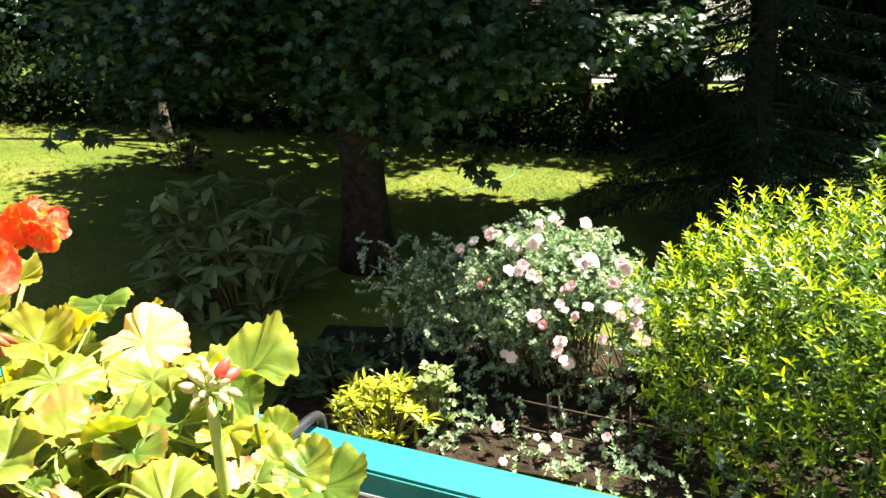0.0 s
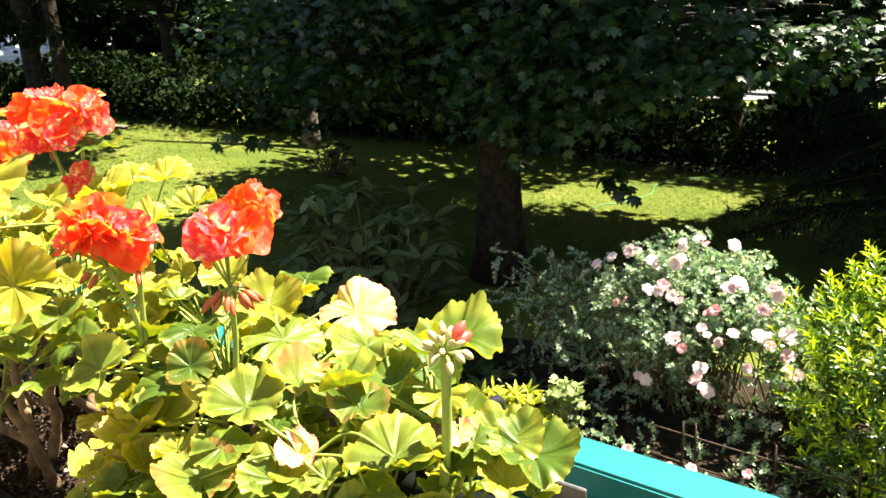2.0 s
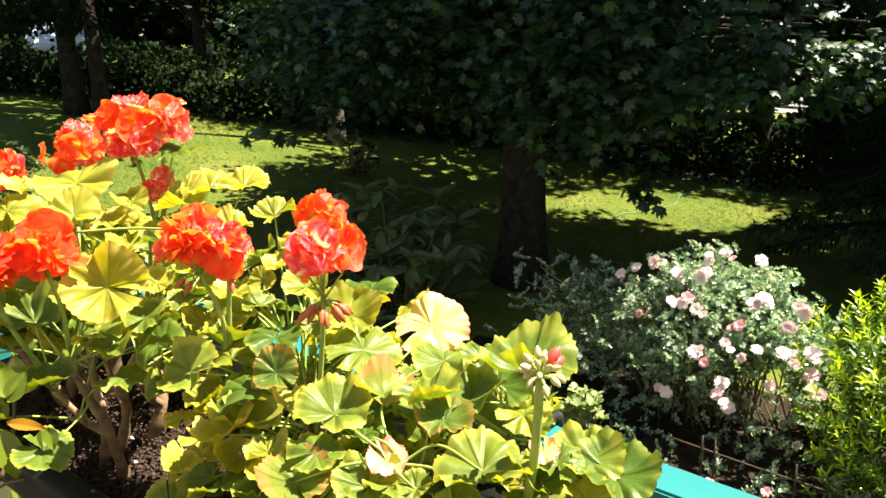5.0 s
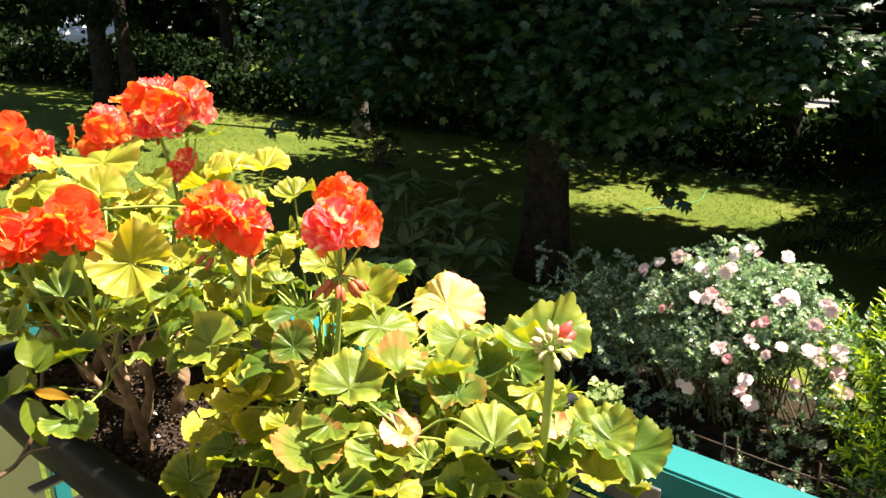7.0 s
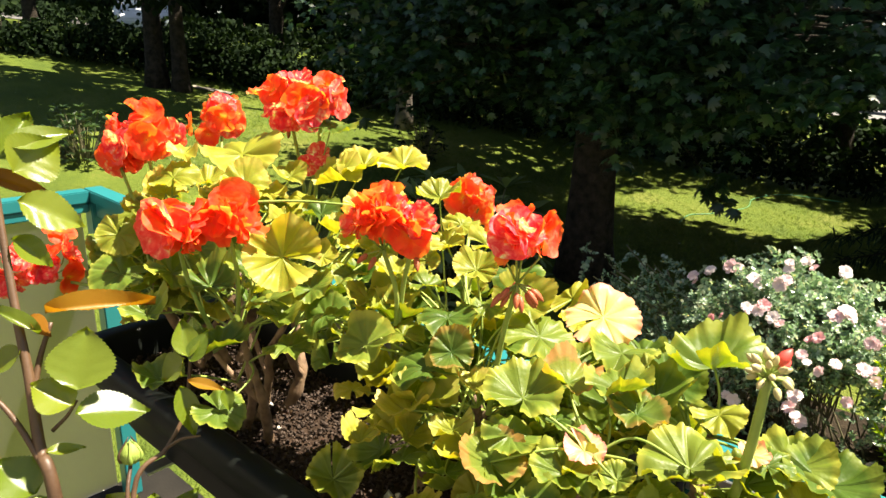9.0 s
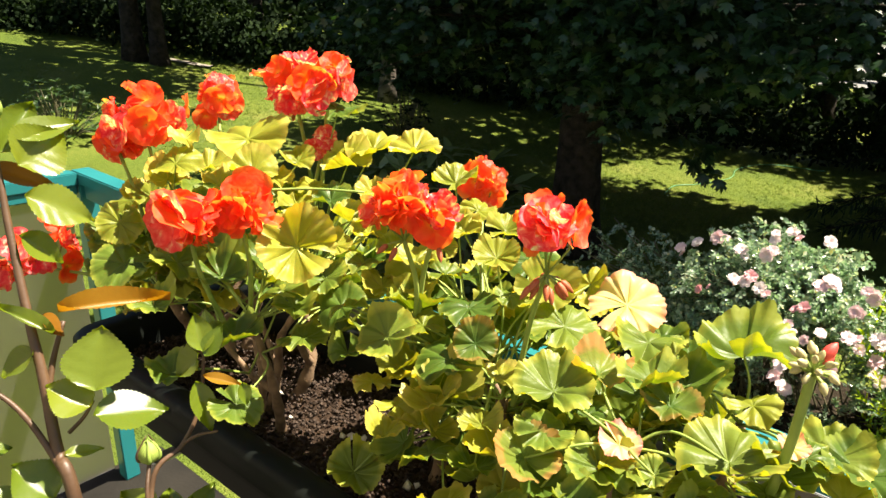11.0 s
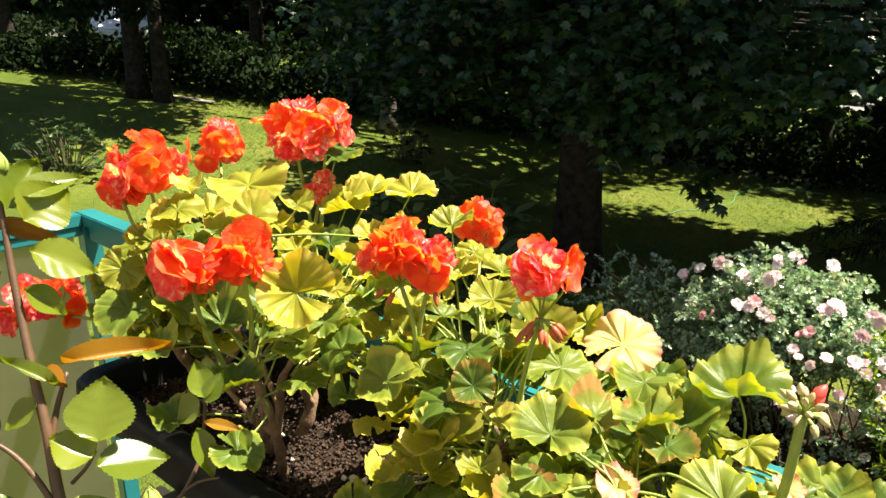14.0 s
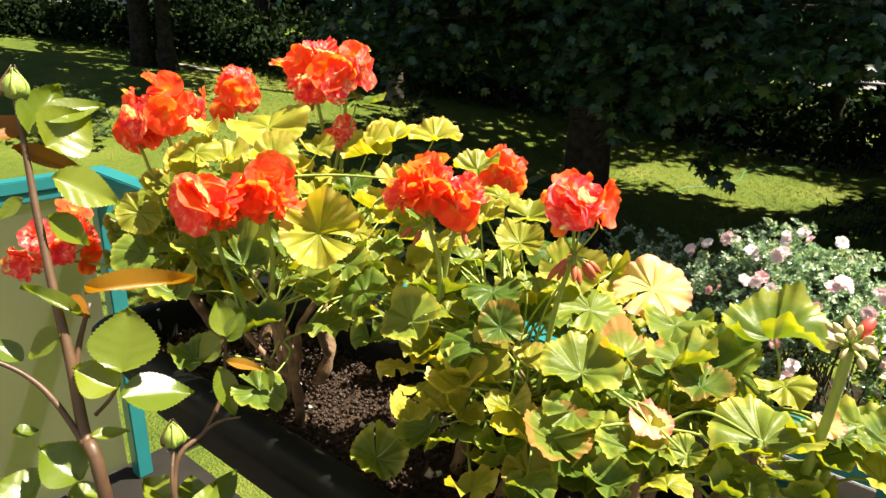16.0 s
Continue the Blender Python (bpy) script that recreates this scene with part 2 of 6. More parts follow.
# darker than maple leaf in sun; the crown's shade is in this colour
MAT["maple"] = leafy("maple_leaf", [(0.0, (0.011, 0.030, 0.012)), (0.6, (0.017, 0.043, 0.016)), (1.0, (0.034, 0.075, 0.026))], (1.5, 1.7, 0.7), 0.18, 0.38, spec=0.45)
# near-black leaf tone that stands in for shade under the far trees
MAT["shade_dark_leaf"] = leafy("shade_dark_wood_leaf", [(0.0, (0.007, 0.014, 0.006)), (0.7, (0.011, 0.021, 0.008)), (1.0, (0.021, 0.036, 0.011))], (1.5, 1.7, 0.6), 0.12, 0.8, spec=0.05)
# needle tone is lowered to carry the shade within the spruce
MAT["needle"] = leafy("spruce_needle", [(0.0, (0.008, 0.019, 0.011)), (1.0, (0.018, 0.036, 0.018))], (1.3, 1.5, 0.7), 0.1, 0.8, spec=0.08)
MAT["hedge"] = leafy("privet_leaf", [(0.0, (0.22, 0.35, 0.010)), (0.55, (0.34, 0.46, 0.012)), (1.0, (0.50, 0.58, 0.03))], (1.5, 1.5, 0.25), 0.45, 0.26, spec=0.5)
# the pale stops also paint in the white gloss seen on the leaves
MAT["rose_leaf"] = leafy("shrub_rose_leaf", [(0.0, (0.10, 0.17, 0.10)), (0.6, (0.23, 0.32, 0.22)), (0.92, (0.42, 0.47, 0.37)), (1.0, (0.40, 0.36, 0.14))], (1.3, 1.5, 0.95), 0.36, 0.26, spec=1.0)
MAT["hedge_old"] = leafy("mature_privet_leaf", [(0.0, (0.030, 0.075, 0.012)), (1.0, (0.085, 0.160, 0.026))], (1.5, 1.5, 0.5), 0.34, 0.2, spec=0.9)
# darkened green in place of shade on the border plants and low shrub
MAT["border"] = leafy("shade_toned_border_leaf", [(0.0, (0.02, 0.045, 0.014)), (1.0, (0.05, 0.085, 0.025))], (1.5, 1.5, 0.6), 0.3, 0.4)
MAT["rhodo"] = leafy("rhododendron_leaf", [(0.0, (0.085, 0.12, 0.05)), (1.0, (0.15, 0.20, 0.085))], (1.4, 1.6, 0.7), 0.25, 0.35)
MAT["yellow_leaf"] = leafy("yellow_green_leaf", [(0.0, (0.20, 0.26, 0.018)), (1.0, (0.42, 0.44, 0.035))], (1.5, 1.4, 0.4), 0.4, 0.4)
MAT["pale_leaf"] = leafy("pale_green_leaf", [(0.0, (0.12, 0.18, 0.05)), (1.0, (0.28, 0.34, 0.14))], (1.3, 1.4, 0.6), 0.4, 0.5)
MAT["grass"] = leafy("grass_blade", [(0.0, (0.05, 0.085, 0.010)), (0.6, (0.09, 0.13, 0.016)), (1.0, (0.16, 0.185, 0.035))], (1.4, 1.5, 0.5), 0.35, 0.5)
MAT["rose_pink"] = leafy("pink_rose_petal", [(0.0, (0.84, 0.64, 0.67)), (0.5, (0.87, 0.77, 0.78)), (1.0, (0.88, 0.84, 0.83))], (1.1, 0.95, 0.95), 0.35, 0.6, island=False)
MAT["deep_pink"] = leafy("deep_pink_petal", [(0.0, (0.80, 0.46, 0.50)), (1.0, (0.85, 0.62, 0.64))], (1.1, 0.8, 0.8), 0.35, 0.6, island=False)


def petal_material():
    """Red petals, orange towards the throat; on some flowers streaked pink and white towards the rim."""
    m, n, l, p = material("red_petal")
    co = n.new("ShaderNodeTexCoord")
    ln = n.new("ShaderNodeVectorMath")
    ln.operation = "LENGTH"
    l.new(co.outputs["Object"], ln.inputs[0])
    t = noise_tex(n, l, 5.0, 4)
    add = n.new("ShaderNodeMath")
    add.operation = "MULTIPLY_ADD"
    l.new(t.outputs["Fac"], add.inputs[0])
    add.inputs[1].default_value = 0.3
    l.new(ln.outputs["Value"], add.inputs[2])
    r = ramp(n, [(0.14, (0.90, 0.42, 0.05)), (0.30, (0.90, 0.13, 0.018)), (0.55, (0.90, 0.060, 0.022)), (0.78, (0.92, 0.15, 0.04))])
    l.new(add.outputs[0], r.inputs["Fac"])
    # fine streaks along the petal
    streak = noise_tex(n, l, 5.5, 3)
    streak.inputs["Distortion"].default_value = 0.8
    info = n.new("ShaderNodeObjectInfo")
    geo = n.new("ShaderNodeNewGeometry")
    both = n.new("ShaderNodeMath")
    both.operation = "MULTIPLY_ADD"
    l.new(geo.outputs["Random Per Island"], both.inputs[0])
    both.inputs[1].default_value = 0.30
    l.new(info.outputs["Random"], both.inputs[2])
    pink = n.new("ShaderNodeMapRange")
    pink.inputs["From Min"].default_value, pink.inputs["From Max"].default_value = 0.58, 0.95
    pink.inputs["To Max"].default_value = 1.0
    l.new(both.outputs[0], pink.inputs["Value"])
    rose = ramp(n, [(0.40, (0.80, 0.035, 0.06)), (0.56, (0.88, 0.14, 0.16)), (0.68, (0.93, 0.55, 0.46))])
    l.new(streak.outputs["Fac"], rose.inputs["Fac"])
    mx = n.new("ShaderNodeMix")
    mx.data_type = "RGBA"
    l.new(pink.outputs["Result"], mx.inputs[0])
    l.new(r.outputs["Color"], mx.inputs[6])
    l.new(rose.outputs["Color"], mx.inputs[7])
    l.new(mx.outputs[2], p.inputs["Base Color"])
    p.inputs["Roughness"].default_value, p.inputs["Specular IOR Level"].default_value = 0.5, 0.25
    bump(n, l, streak.outputs["Fac"], 0.15, 0.02, p)
    tl = n.new("ShaderNodeBsdfTranslucent")
    tint = n.new("ShaderNodeMix")
    tint.data_type, tint.blend_type = "RGBA", "MULTIPLY"
    tint.inputs[0].default_value = 1.0
    l.new(mx.outputs[2], tint.inputs[6])
    tint.inputs[7].default_value = (1.1, 2.8, 0.9, 1)
    l.new(tint.outputs[2], tl.inputs["Color"])
    ms = n.new("ShaderNodeMixShader")
    ms.inputs[0].default_value = 0.5
    l.new(p.outputs[0], ms.inputs[1])
    l.new(tl.outputs[0], ms.inputs[2])
    l.new(ms.outputs[0], n["Material Output"].inputs["Surface"])
    return m


MAT["red_petal"] = petal_material()
MAT["bud"] = plain("flower_bud", (0.30, 0.34, 0.12), (0.52, 0.38, 0.22), 0.55, 70.0)
MAT["calyx"] = plain("reddish_calyx", (0.22, 0.04, 0.015), (0.42, 0.11, 0.03), 0.55, 60.0)
MAT["red_bud"] = plain("red_flower_bud", (0.55, 0.03, 0.03), (0.72, 0.10, 0.07), 0.5, 60.0)
MAT["rosebush_leaf"] = leafy("glossy_rose_leaf", [(0.0, (0.085, 0.135, 0.012)), (1.0, (0.17, 0.21, 0.020))], (1.6, 1.55, 0.35), 0.40, 0.24, island=False, vein=0.12, spec=0.6)
MAT["orange_leaf"] = leafy("young_orange_leaf", [(0.0, (0.20, 0.085, 0.007)), (1.0, (0.30, 0.16, 0.012))], (1.4, 1.2, 0.3), 0.42, 0.42, island=False, vein=0.1)


def pelargonium_leaf_material(name, inner, mid, edge, amount):
    """Colour by the distance from the stalk, with a soft darker zone and radial veins."""
    m, n, l, p = material(name)
    co = n.new("ShaderNodeTexCoord")
    ln = n.new("ShaderNodeVectorMath")
    ln.operation = "LENGTH"
    l.new(co.outputs["Object"], ln.inputs[0])
    t = noise_tex(n, l, 5.0, 4)
    add = n.new("ShaderNodeMath")
    add.operation = "MULTIPLY_ADD"
    l.new(t.outputs["Fac"], add.inputs[0])
    add.inputs[1].default_value = 0.16
    l.new(ln.outputs["Value"], add.inputs[2])
    r = ramp(n, [(0.12, inner), (0.38, mid), (0.50, mid), (0.60, edge)])
    l.new(add.outputs[0], r.inputs["Fac"])
    # pale veins that run out from the stalk
    xyz = n.new("ShaderNodeSeparateXYZ")
    l.new(co.outputs["Object"], xyz.inputs[0])
    ang = n.new("ShaderNodeMath")
    ang.operation = "ARCTAN2"
    l.new(xyz.outputs["X"], ang.inputs[0])
    l.new(xyz.outputs["Y"], ang.inputs[1])
    mul = n.new("ShaderNodeMath")
    mul.operation, mul.inputs[1].default_value = "MULTIPLY", 3.5
    l.new(ang.outputs[0], mul.inputs[0])
    cos = n.new("ShaderNodeMath")
    cos.operation = "COSINE"
    l.new(mul.outputs[0], cos.inputs[0])
    ab = n.new("ShaderNodeMath")
    ab.operation = "ABSOLUTE"
    l.new(cos.outputs[0], ab.inputs[0])
    vm = n.new("ShaderNodeMapRange")
    vm.inputs["From Min"].default_value, vm.inputs["From Max"].default_value = 0.93, 1.0
    vm.inputs["To Max"].default_value = 0.08
    l.new(ab.outputs[0], vm.inputs["Value"])
    vmix = n.new("ShaderNodeMix")
    vmix.data_type = "RGBA"
    l.new(vm.outputs["Result"], vmix.inputs[0])
    l.new(r.outputs["Color"], vmix.inputs[6])
    vmix.inputs[7].default_value = (0.34, 0.40, 0.12, 1)
    info = n.new("ShaderNodeObjectInfo")
    hsv = n.new("ShaderNodeHueSaturation")
    mr = n.new("ShaderNodeMapRange")
    l.new(info.outputs["Random"], mr.inputs["Value"])
    mr.inputs["To Min"].default_value, mr.inputs["To Max"].default_value = 0.475, 0.515
    l.new(mr.outputs["Result"], hsv.inputs["Hue"])
    mv = n.new("ShaderNodeMapRange")
    l.new(info.outputs["Random"], mv.inputs["Value"])
    mv.inputs["To Min"].default_value, mv.inputs["To Max"].default_value = 1.25, 0.75
    l.new(mv.outputs["Result"], hsv.inputs["Value"])
    l.new(vmix.outputs[2], hsv.inputs["Color"])
    l.new(hsv.outputs["Color"], p.inputs["Base Color"])
    p.inputs["Roughness"].default_value = 0.42
    p.inputs["Specular IOR Level"].default_value = 0.27
    f = n.new("ShaderNodeTexVoronoi")
    f.feature = "SMOOTH_F1"
    f.inputs["Scale"].default_value = 24.0
    l.new(co.outputs["Object"], f.inputs["Vector"])
    bump(n, l, f.outputs["Distance"], 0.07, 0.004, p)
    tl = n.new("ShaderNodeBsdfTranslucent")
    tint = n.new("ShaderNodeMix")
    tint.data_type, tint.blend_type = "RGBA", "MULTIPLY"
    tint.inputs[0].default_value = 1.0
    l.new(hsv.outputs["Color"], tint.inputs[6])
    tint.inputs[7].default_value = (1.75, 1.6, 0.22, 1)
    l.new(tint.outputs[2], tl.inputs["Color"])
    ms = n.new("ShaderNodeMixShader")
    ms.inputs[0].default_value = amount
    l.new(p.outputs[0], ms.inputs[1])
    l.new(tl.outputs[0], ms.inputs[2])
    l.new(ms.outputs[0], n["Material Output"].inputs["Surface"])
    return m


# green and yellow rims are coloured lighter, as if edges caught the sun
MAT["pel_green"] = pelargonium_leaf_material("geranium_leaf", (0.078, 0.130, 0.020), (0.092, 0.148, 0.018), (0.22, 0.26, 0.036), 0.35)
# brighter, yellower copy of the leaf colour, for leaves that look backlit
MAT["pel_yellow"] = pelargonium_leaf_material("geranium_leaf_backlit", (0.22, 0.25, 0.026), (0.25, 0.265, 0.028), (0.40, 0.37, 0.07), 0.38)
MAT["pel_pink"] = pelargonium_leaf_material("geranium_leaf_turning", (0.58, 0.50, 0.13), (0.66, 0.52, 0.24), (0.74, 0.34, 0.24), 0.36)
MAT["pel_rusty"] = pelargonium_leaf_material("geranium_leaf_rusty", (0.09, 0.16, 0.026), (0.14, 0.19, 0.030), (0.34, 0.22, 0.06), 0.42)


def lawn_material():
    m, n, l, p = material("lawn")
    a = noise_tex(n, l, 0.55, 5)
    b = noise_tex(n, l, 14.0, 5)
    r = ramp(n, [(0.3, (0.058, 0.090, 0.012)), (0.55, (0.095, 0.13, 0.016)), (0.8, (0.16, 0.17, 0.038))])
    s = n.new("ShaderNodeMath")
    s.operation = "MULTIPLY_ADD"
    l.new(b.outputs["Fac"], s.inputs[0])
    s.inputs[1].default_value = 0.5
    sub = n.new("ShaderNodeMath")
    sub.operation, sub.inputs[1].default_value = "SUBTRACT", 0.22
    l.new(a.outputs["Fac"], sub.inputs[0])
    l.new(sub.outputs[0], s.inputs[2])
    l.new(s.outputs[0], r.inputs["Fac"])
    l.new(r.outputs["Color"], p.inputs["Base Color"])
    p.inputs["Roughness"].default_value = 0.9
    p.inputs["Specular IOR Level"].default_value = 0.15
    f = noise_tex(n, l, 45.0, 5)
    bump(n, l, f.outputs["Fac"], 1.0, 0.05, p)
    return m


def frosted_material():
    """Frosted glass: what lies behind shows as soft tones, through a grey tint that varies softly."""
    m, n, l, p = material("frosted_panel")
    t = noise_tex(n, l, 3.0, 4)
    r = ramp(n, [(0.3, (0.36, 0.33, 0.37)), (0.7, (0.42, 0.39, 0.43))])
    l.new(t.outputs["Fac"], r.inputs["Fac"])
    l.new(r.outputs["Color"], p.inputs["Base Color"])
    p.inputs["Roughness"].default_value = 0.5
    p.inputs["Transmission Weight"].default_value = 0.95
    p.inputs["IOR"].default_value = 1.25
    return m


MAT["lawn"] = lawn_material()
MAT["frosted"] = frosted_material()
MAT["mulch"] = plain("bed_soil", (0.010, 0.008, 0.005), (0.036, 0.027, 0.018), 0.95, 12.0, bump_s=1.0, bump_d=0.03, fine=40, spec=0.1)

# ---------------- ground, road, house ----------------
def build_ground():
    k = np.linspace(-1, 1, 181)
    gx = np.sinh(k * 4.2) / np.sinh(4.2) * 420
    X, Y = np.meshgrid(gx - 4, gx + 8, indexing="ij")
    Z = ground_z(X, Y)
    Z = Z + 0.025 * np.sin(X * 1.1 + 0.6 * np.sin(Y)) * np.cos(Y * 0.9) * (np.abs(X) < 40)
    V = np.stack([X, Y, Z], -1).reshape(-1, 3)
    n = len(k)
    i, j = np.meshgrid(np.arange(n - 1), np.arange(n - 1), indexing="ij")
    a = (i * n + j).ravel()
    F = np.stack([a, a + n, a + n + 1, a + 1], 1)
    ob = finish(new("ground", fast_mesh("ground", V, F)), MAT["lawn"], smooth=True)
    tagged(ob, "sunlit and shaded green lawn sloping up under trees", "lawn", kind="structure")


def strip(name, pts, width, lift, mat, label, category):
    """A ribbon that follows the ground."""
    P = smooth_path([(x, y, 0) for x, y in pts], 10)
    V, F = [], []
    for i, p in enumerate(P):
        d = (P[min(i + 1, len(P) - 1)] - P[max(i - 1, 0)]).normalized()
        s = Vector((-d.y, d.x, 0))
        for k in range(7):
            q = p + s * width * (k / 6 - 0.5)
            V.append((q.x, q.y, float(ground_z(q.x, q.y)) + lift))
    for i in range(len(P) - 1):
        for k in range(6):
            a = i * 7 + k
            F.append((a, a + 7, a + 8, a + 1))
    ob = finish(new(name, fast_mesh(name, V, F)), mat, smooth=True)
    return tagged(ob, label, category, kind="structure")


build_ground()
strip("road", [(-46, 2), (-31, 14), (-20, 30), (-6, 41), (12, 43), (45, 42)], 6.5, 0.05, MAT["asphalt"], "sunlit grey asphalt street beyond the trees", "road")
strip("path", [(-17.9, 8.75), (-17.0, 9.25), (-16.1, 9.85)], 0.26, 0.035, MAT["gravel"], "narrow pale gravel path at the lawn's edge", "path")
strip("bed", [(-3.6, 4.9), (-2.0, 5.3), (0.0, 5.4), (3.2, 5.3)], 2.3, 0.045, MAT["mulch"], "dark soil of the flower bed", "flower bed")

bm = bmesh.new()
box(bm, (-7, -1.95, -0.2), (7, -1.65, 6.4))
tagged(part("wall_south", bm, MAT["plaster"], thing("house_wall", (0, -1.8, -0.2), "plain cream plaster house wall behind the balcony", "wall", kind="structure")), kind="structure")
bm = bmesh.new()
box(bm, (-2.16, -1.65, 1.58), (3.2, 0.84, 1.78), 0.01)
fl = thing("floor", (0, 0, 1.78), "concrete balcony floor slab, near black to stand for shade", "floor", kind="structure")
part("slab", bm, MAT["concrete"], fl)
for px in (-1.9, 2.9):
    bm = bmesh.new()
    box(bm, (px - 0.1, 0.45, -0.2), (px + 0.1, 0.65, 1.58), 0.01)
    part("support", bm, MAT["concrete"], fl)


# ---------------- balcony railing ----------------
RAIL_Z = 2.79
CORNER = Vector((-2.10, 0.725, 0))
ALONG = Vector((1, -0.032, 0)).normalized()
OUT = Vector((0.032, 1, 0)).normalized()
RAILM = Matrix(((ALONG.x, OUT.x, 0, CORNER.x), (ALONG.y, OUT.y, 0, CORNER.y), (0, 0, 1, 0), (0, 0, 0, 1)))


def build_railing():
    r = thing("balcony_railing", (CORNER.x, CORNER.y, 1.78), "teal painted steel balcony railing with flat handrail", "railing")
    bm = bmesh.new()
    box(bm, (0.0, -0.052, RAIL_Z - 0.034), (5.2, 0.0, RAIL_Z), 0.003, RAILM)
    part("handrail", bm, MAT["teal"], r, "bright teal front handrail")
    bm = bmesh.new()
    box(bm, (0.06, -0.044, RAIL_Z - 0.075), (5.2, -0.010, RAIL_Z - 0.0345), 0.003, RAILM)
    part("under_rail", bm, MAT["teal"], r)
    bm = bmesh.new()
    box(bm, (0.0, -2.36, RAIL_Z - 0.0345), (0.052, -0.0525, RAIL_Z - 0.0005), 0.003, RAILM)
    part("side_handrail", bm, MAT["teal"], r)
    bm = bmesh.new()
    box(bm, (0.012, -2.36, RAIL_Z - 0.062), (0.046, -0.056, RAIL_Z - 0.035), 0.003, RAILM)
    part("side_under_rail", bm, MAT["teal"], r)
    for q in ((0.004, -0.054), (2.6, -0.048), (5.14, -0.048)):
        bm = bmesh.new()
        box(bm, (q[0], q[1], 1.78), (q[0] + 0.05, q[1] + 0.046, RAIL_Z - 0.035), 0.003, RAILM)
        part("post", bm, MAT["teal"], r)
    bm = bmesh.new()
    box(bm, (0.022, -2.33, 1.83), (0.034, -0.075, RAIL_Z - 0.063), 0.002, RAILM)
    part("side_panel", bm, MAT["frosted"], r, "frosted grey-green side panel")
    return r


build_railing()

# ---------------- planter box ----------------
BX0, BX1, BY0, BY1, RIM, FLOOR_Z, SOIL = -1.20, -0.13, 0.284, 0.590, 2.742, 2.575, 2.688


def build_planter():
    p = thing("planter_box", ((BX0 + BX1) / 2, (BY0 + BY1) / 2, FLOOR_Z), "long dark plastic planter box hung inside the railing", "planter")
    bm = bmesh.new()
    t, lip = 0.012, 0.034
    rows = []          # rings from the outer bottom over the rounded lip to the inner bottom
    taper = 0.060
    prof = [(taper, FLOOR_Z), (0.006, RIM - 0.045), (-0.002, RIM - 0.043), (-0.006, RIM - 0.03), (-0.004, RIM - 0.008), (0.004, RIM), (lip - 0.008, RIM),
            (lip, RIM - 0.006), (lip + 0.002, RIM - 0.03), (taper + t, FLOOR_Z + t)]
    for off, z in prof:
        x0, x1, y0, y1 = BX0 + off, BX1 - off, BY0 + off, BY1 - off
        ring, rad = [], max(0.012, 0.035 - off * 0.5)
        for cx, cy, a0 in ((x1 - rad, y1 - rad, 0), (x0 + rad, y1 - rad, 90), (x0 + rad, y0 + rad, 180), (x1 - rad, y0 + rad, 270)):
            for k in range(6):
                a = radians(a0 + k * 18)
                ring.append(bm.verts.new((cx + rad * math.cos(a), cy + rad * math.sin(a), z)))
        rows.append(ring)
    n = len(rows[0])
    for a, b in zip(rows, rows[1:]):
        for k in range(n):
            bm.faces.new((a[k], a[(k + 1) % n], b[(k + 1) % n], b[k]))
    bm.faces.new(rows[0][::-1])
    bm.faces.new(rows[-1])
    bmesh.ops.recalc_face_normals(bm, faces=bm.faces)
    part("body", bm, MAT["box"], p, smooth=True)
    # lumpy soil surface
    nx, ny = 150, 44
    xs, ys = np.linspace(BX0 + 0.036, BX1 - 0.036, nx), np.linspace(BY0 + 0.036, BY1 - 0.036, ny)
    V = []
    for x in xs:
        for y in ys:
            q = Vector((x, y, 0))
            h = 0.5 * noise.noise(q * 9) * 0.02 + abs(noise.noise(q * 42)) * 0.014 + abs(noise.noise(q * 95)) * 0.009
            V.append((x, y, SOIL - 0.006 + h))
    i, j = np.meshgrid(np.arange(nx - 1), np.arange(ny - 1), indexing="ij")
    a = (i * ny + j).ravel()
    part_arrays("soil", V, np.stack([a, a + ny, a + ny + 1, a + 1], 1), MAT["soil"], p, "dark crumbly potting soil", smooth=False)
    # crumbs of soil and bark
    tv = np.array([(0.5, 0, 0), (-0.4, 0.4, 0), (-0.3, -0.5, 0), (0.1, 0.1, 0.6), (0, 0, -0.4)], float)
    tf = np.array([(0, 1, 3), (1, 2, 3), (2, 0, 3), (1, 0, 4), (2, 1, 4), (0, 2, 4)])
    m = 7000
    P = np.stack([rng.uniform(BX0 + 0.05, BX1 - 0.05, m), rng.uniform(BY0 + 0.04, BY1 - 0.04, m), SOIL + rng.uniform(0.0, 0.012, m)], 1)
    v, f = scatter((tv, tf), P, rng.normal(size=(m, 3)), rng.normal(size=(m, 3)), rng.uniform(0.0025, 0.008, m))
    part_arrays("soil_crumb", v, f, MAT["crumb"], p, kind="stuff")
    # pale bits of dry leaf and perlite on the soil
    for x, y, size in ((-0.705, 0.424, 0.016), (-0.716, 0.418, 0.010), (-0.690, 0.432, 0.012), (-0.585, 0.402, 0.014), (-0.578, 0.410, 0.009), (-0.80, 0.40, 0.008), (-0.86, 0.43, 0.009), (-0.52, 0.46, 0.012), (-0.47, 0.50, 0.010)):
        v, f = scatter((tv, tf), np.array([[x, y, SOIL + 0.012]]), rng.normal(size=(1, 3)), np.array([[0.2, 0.1, 1.0]]), [size])
        part_arrays("perlite", v, f, MAT["perlite"], p)
    return p


build_planter()


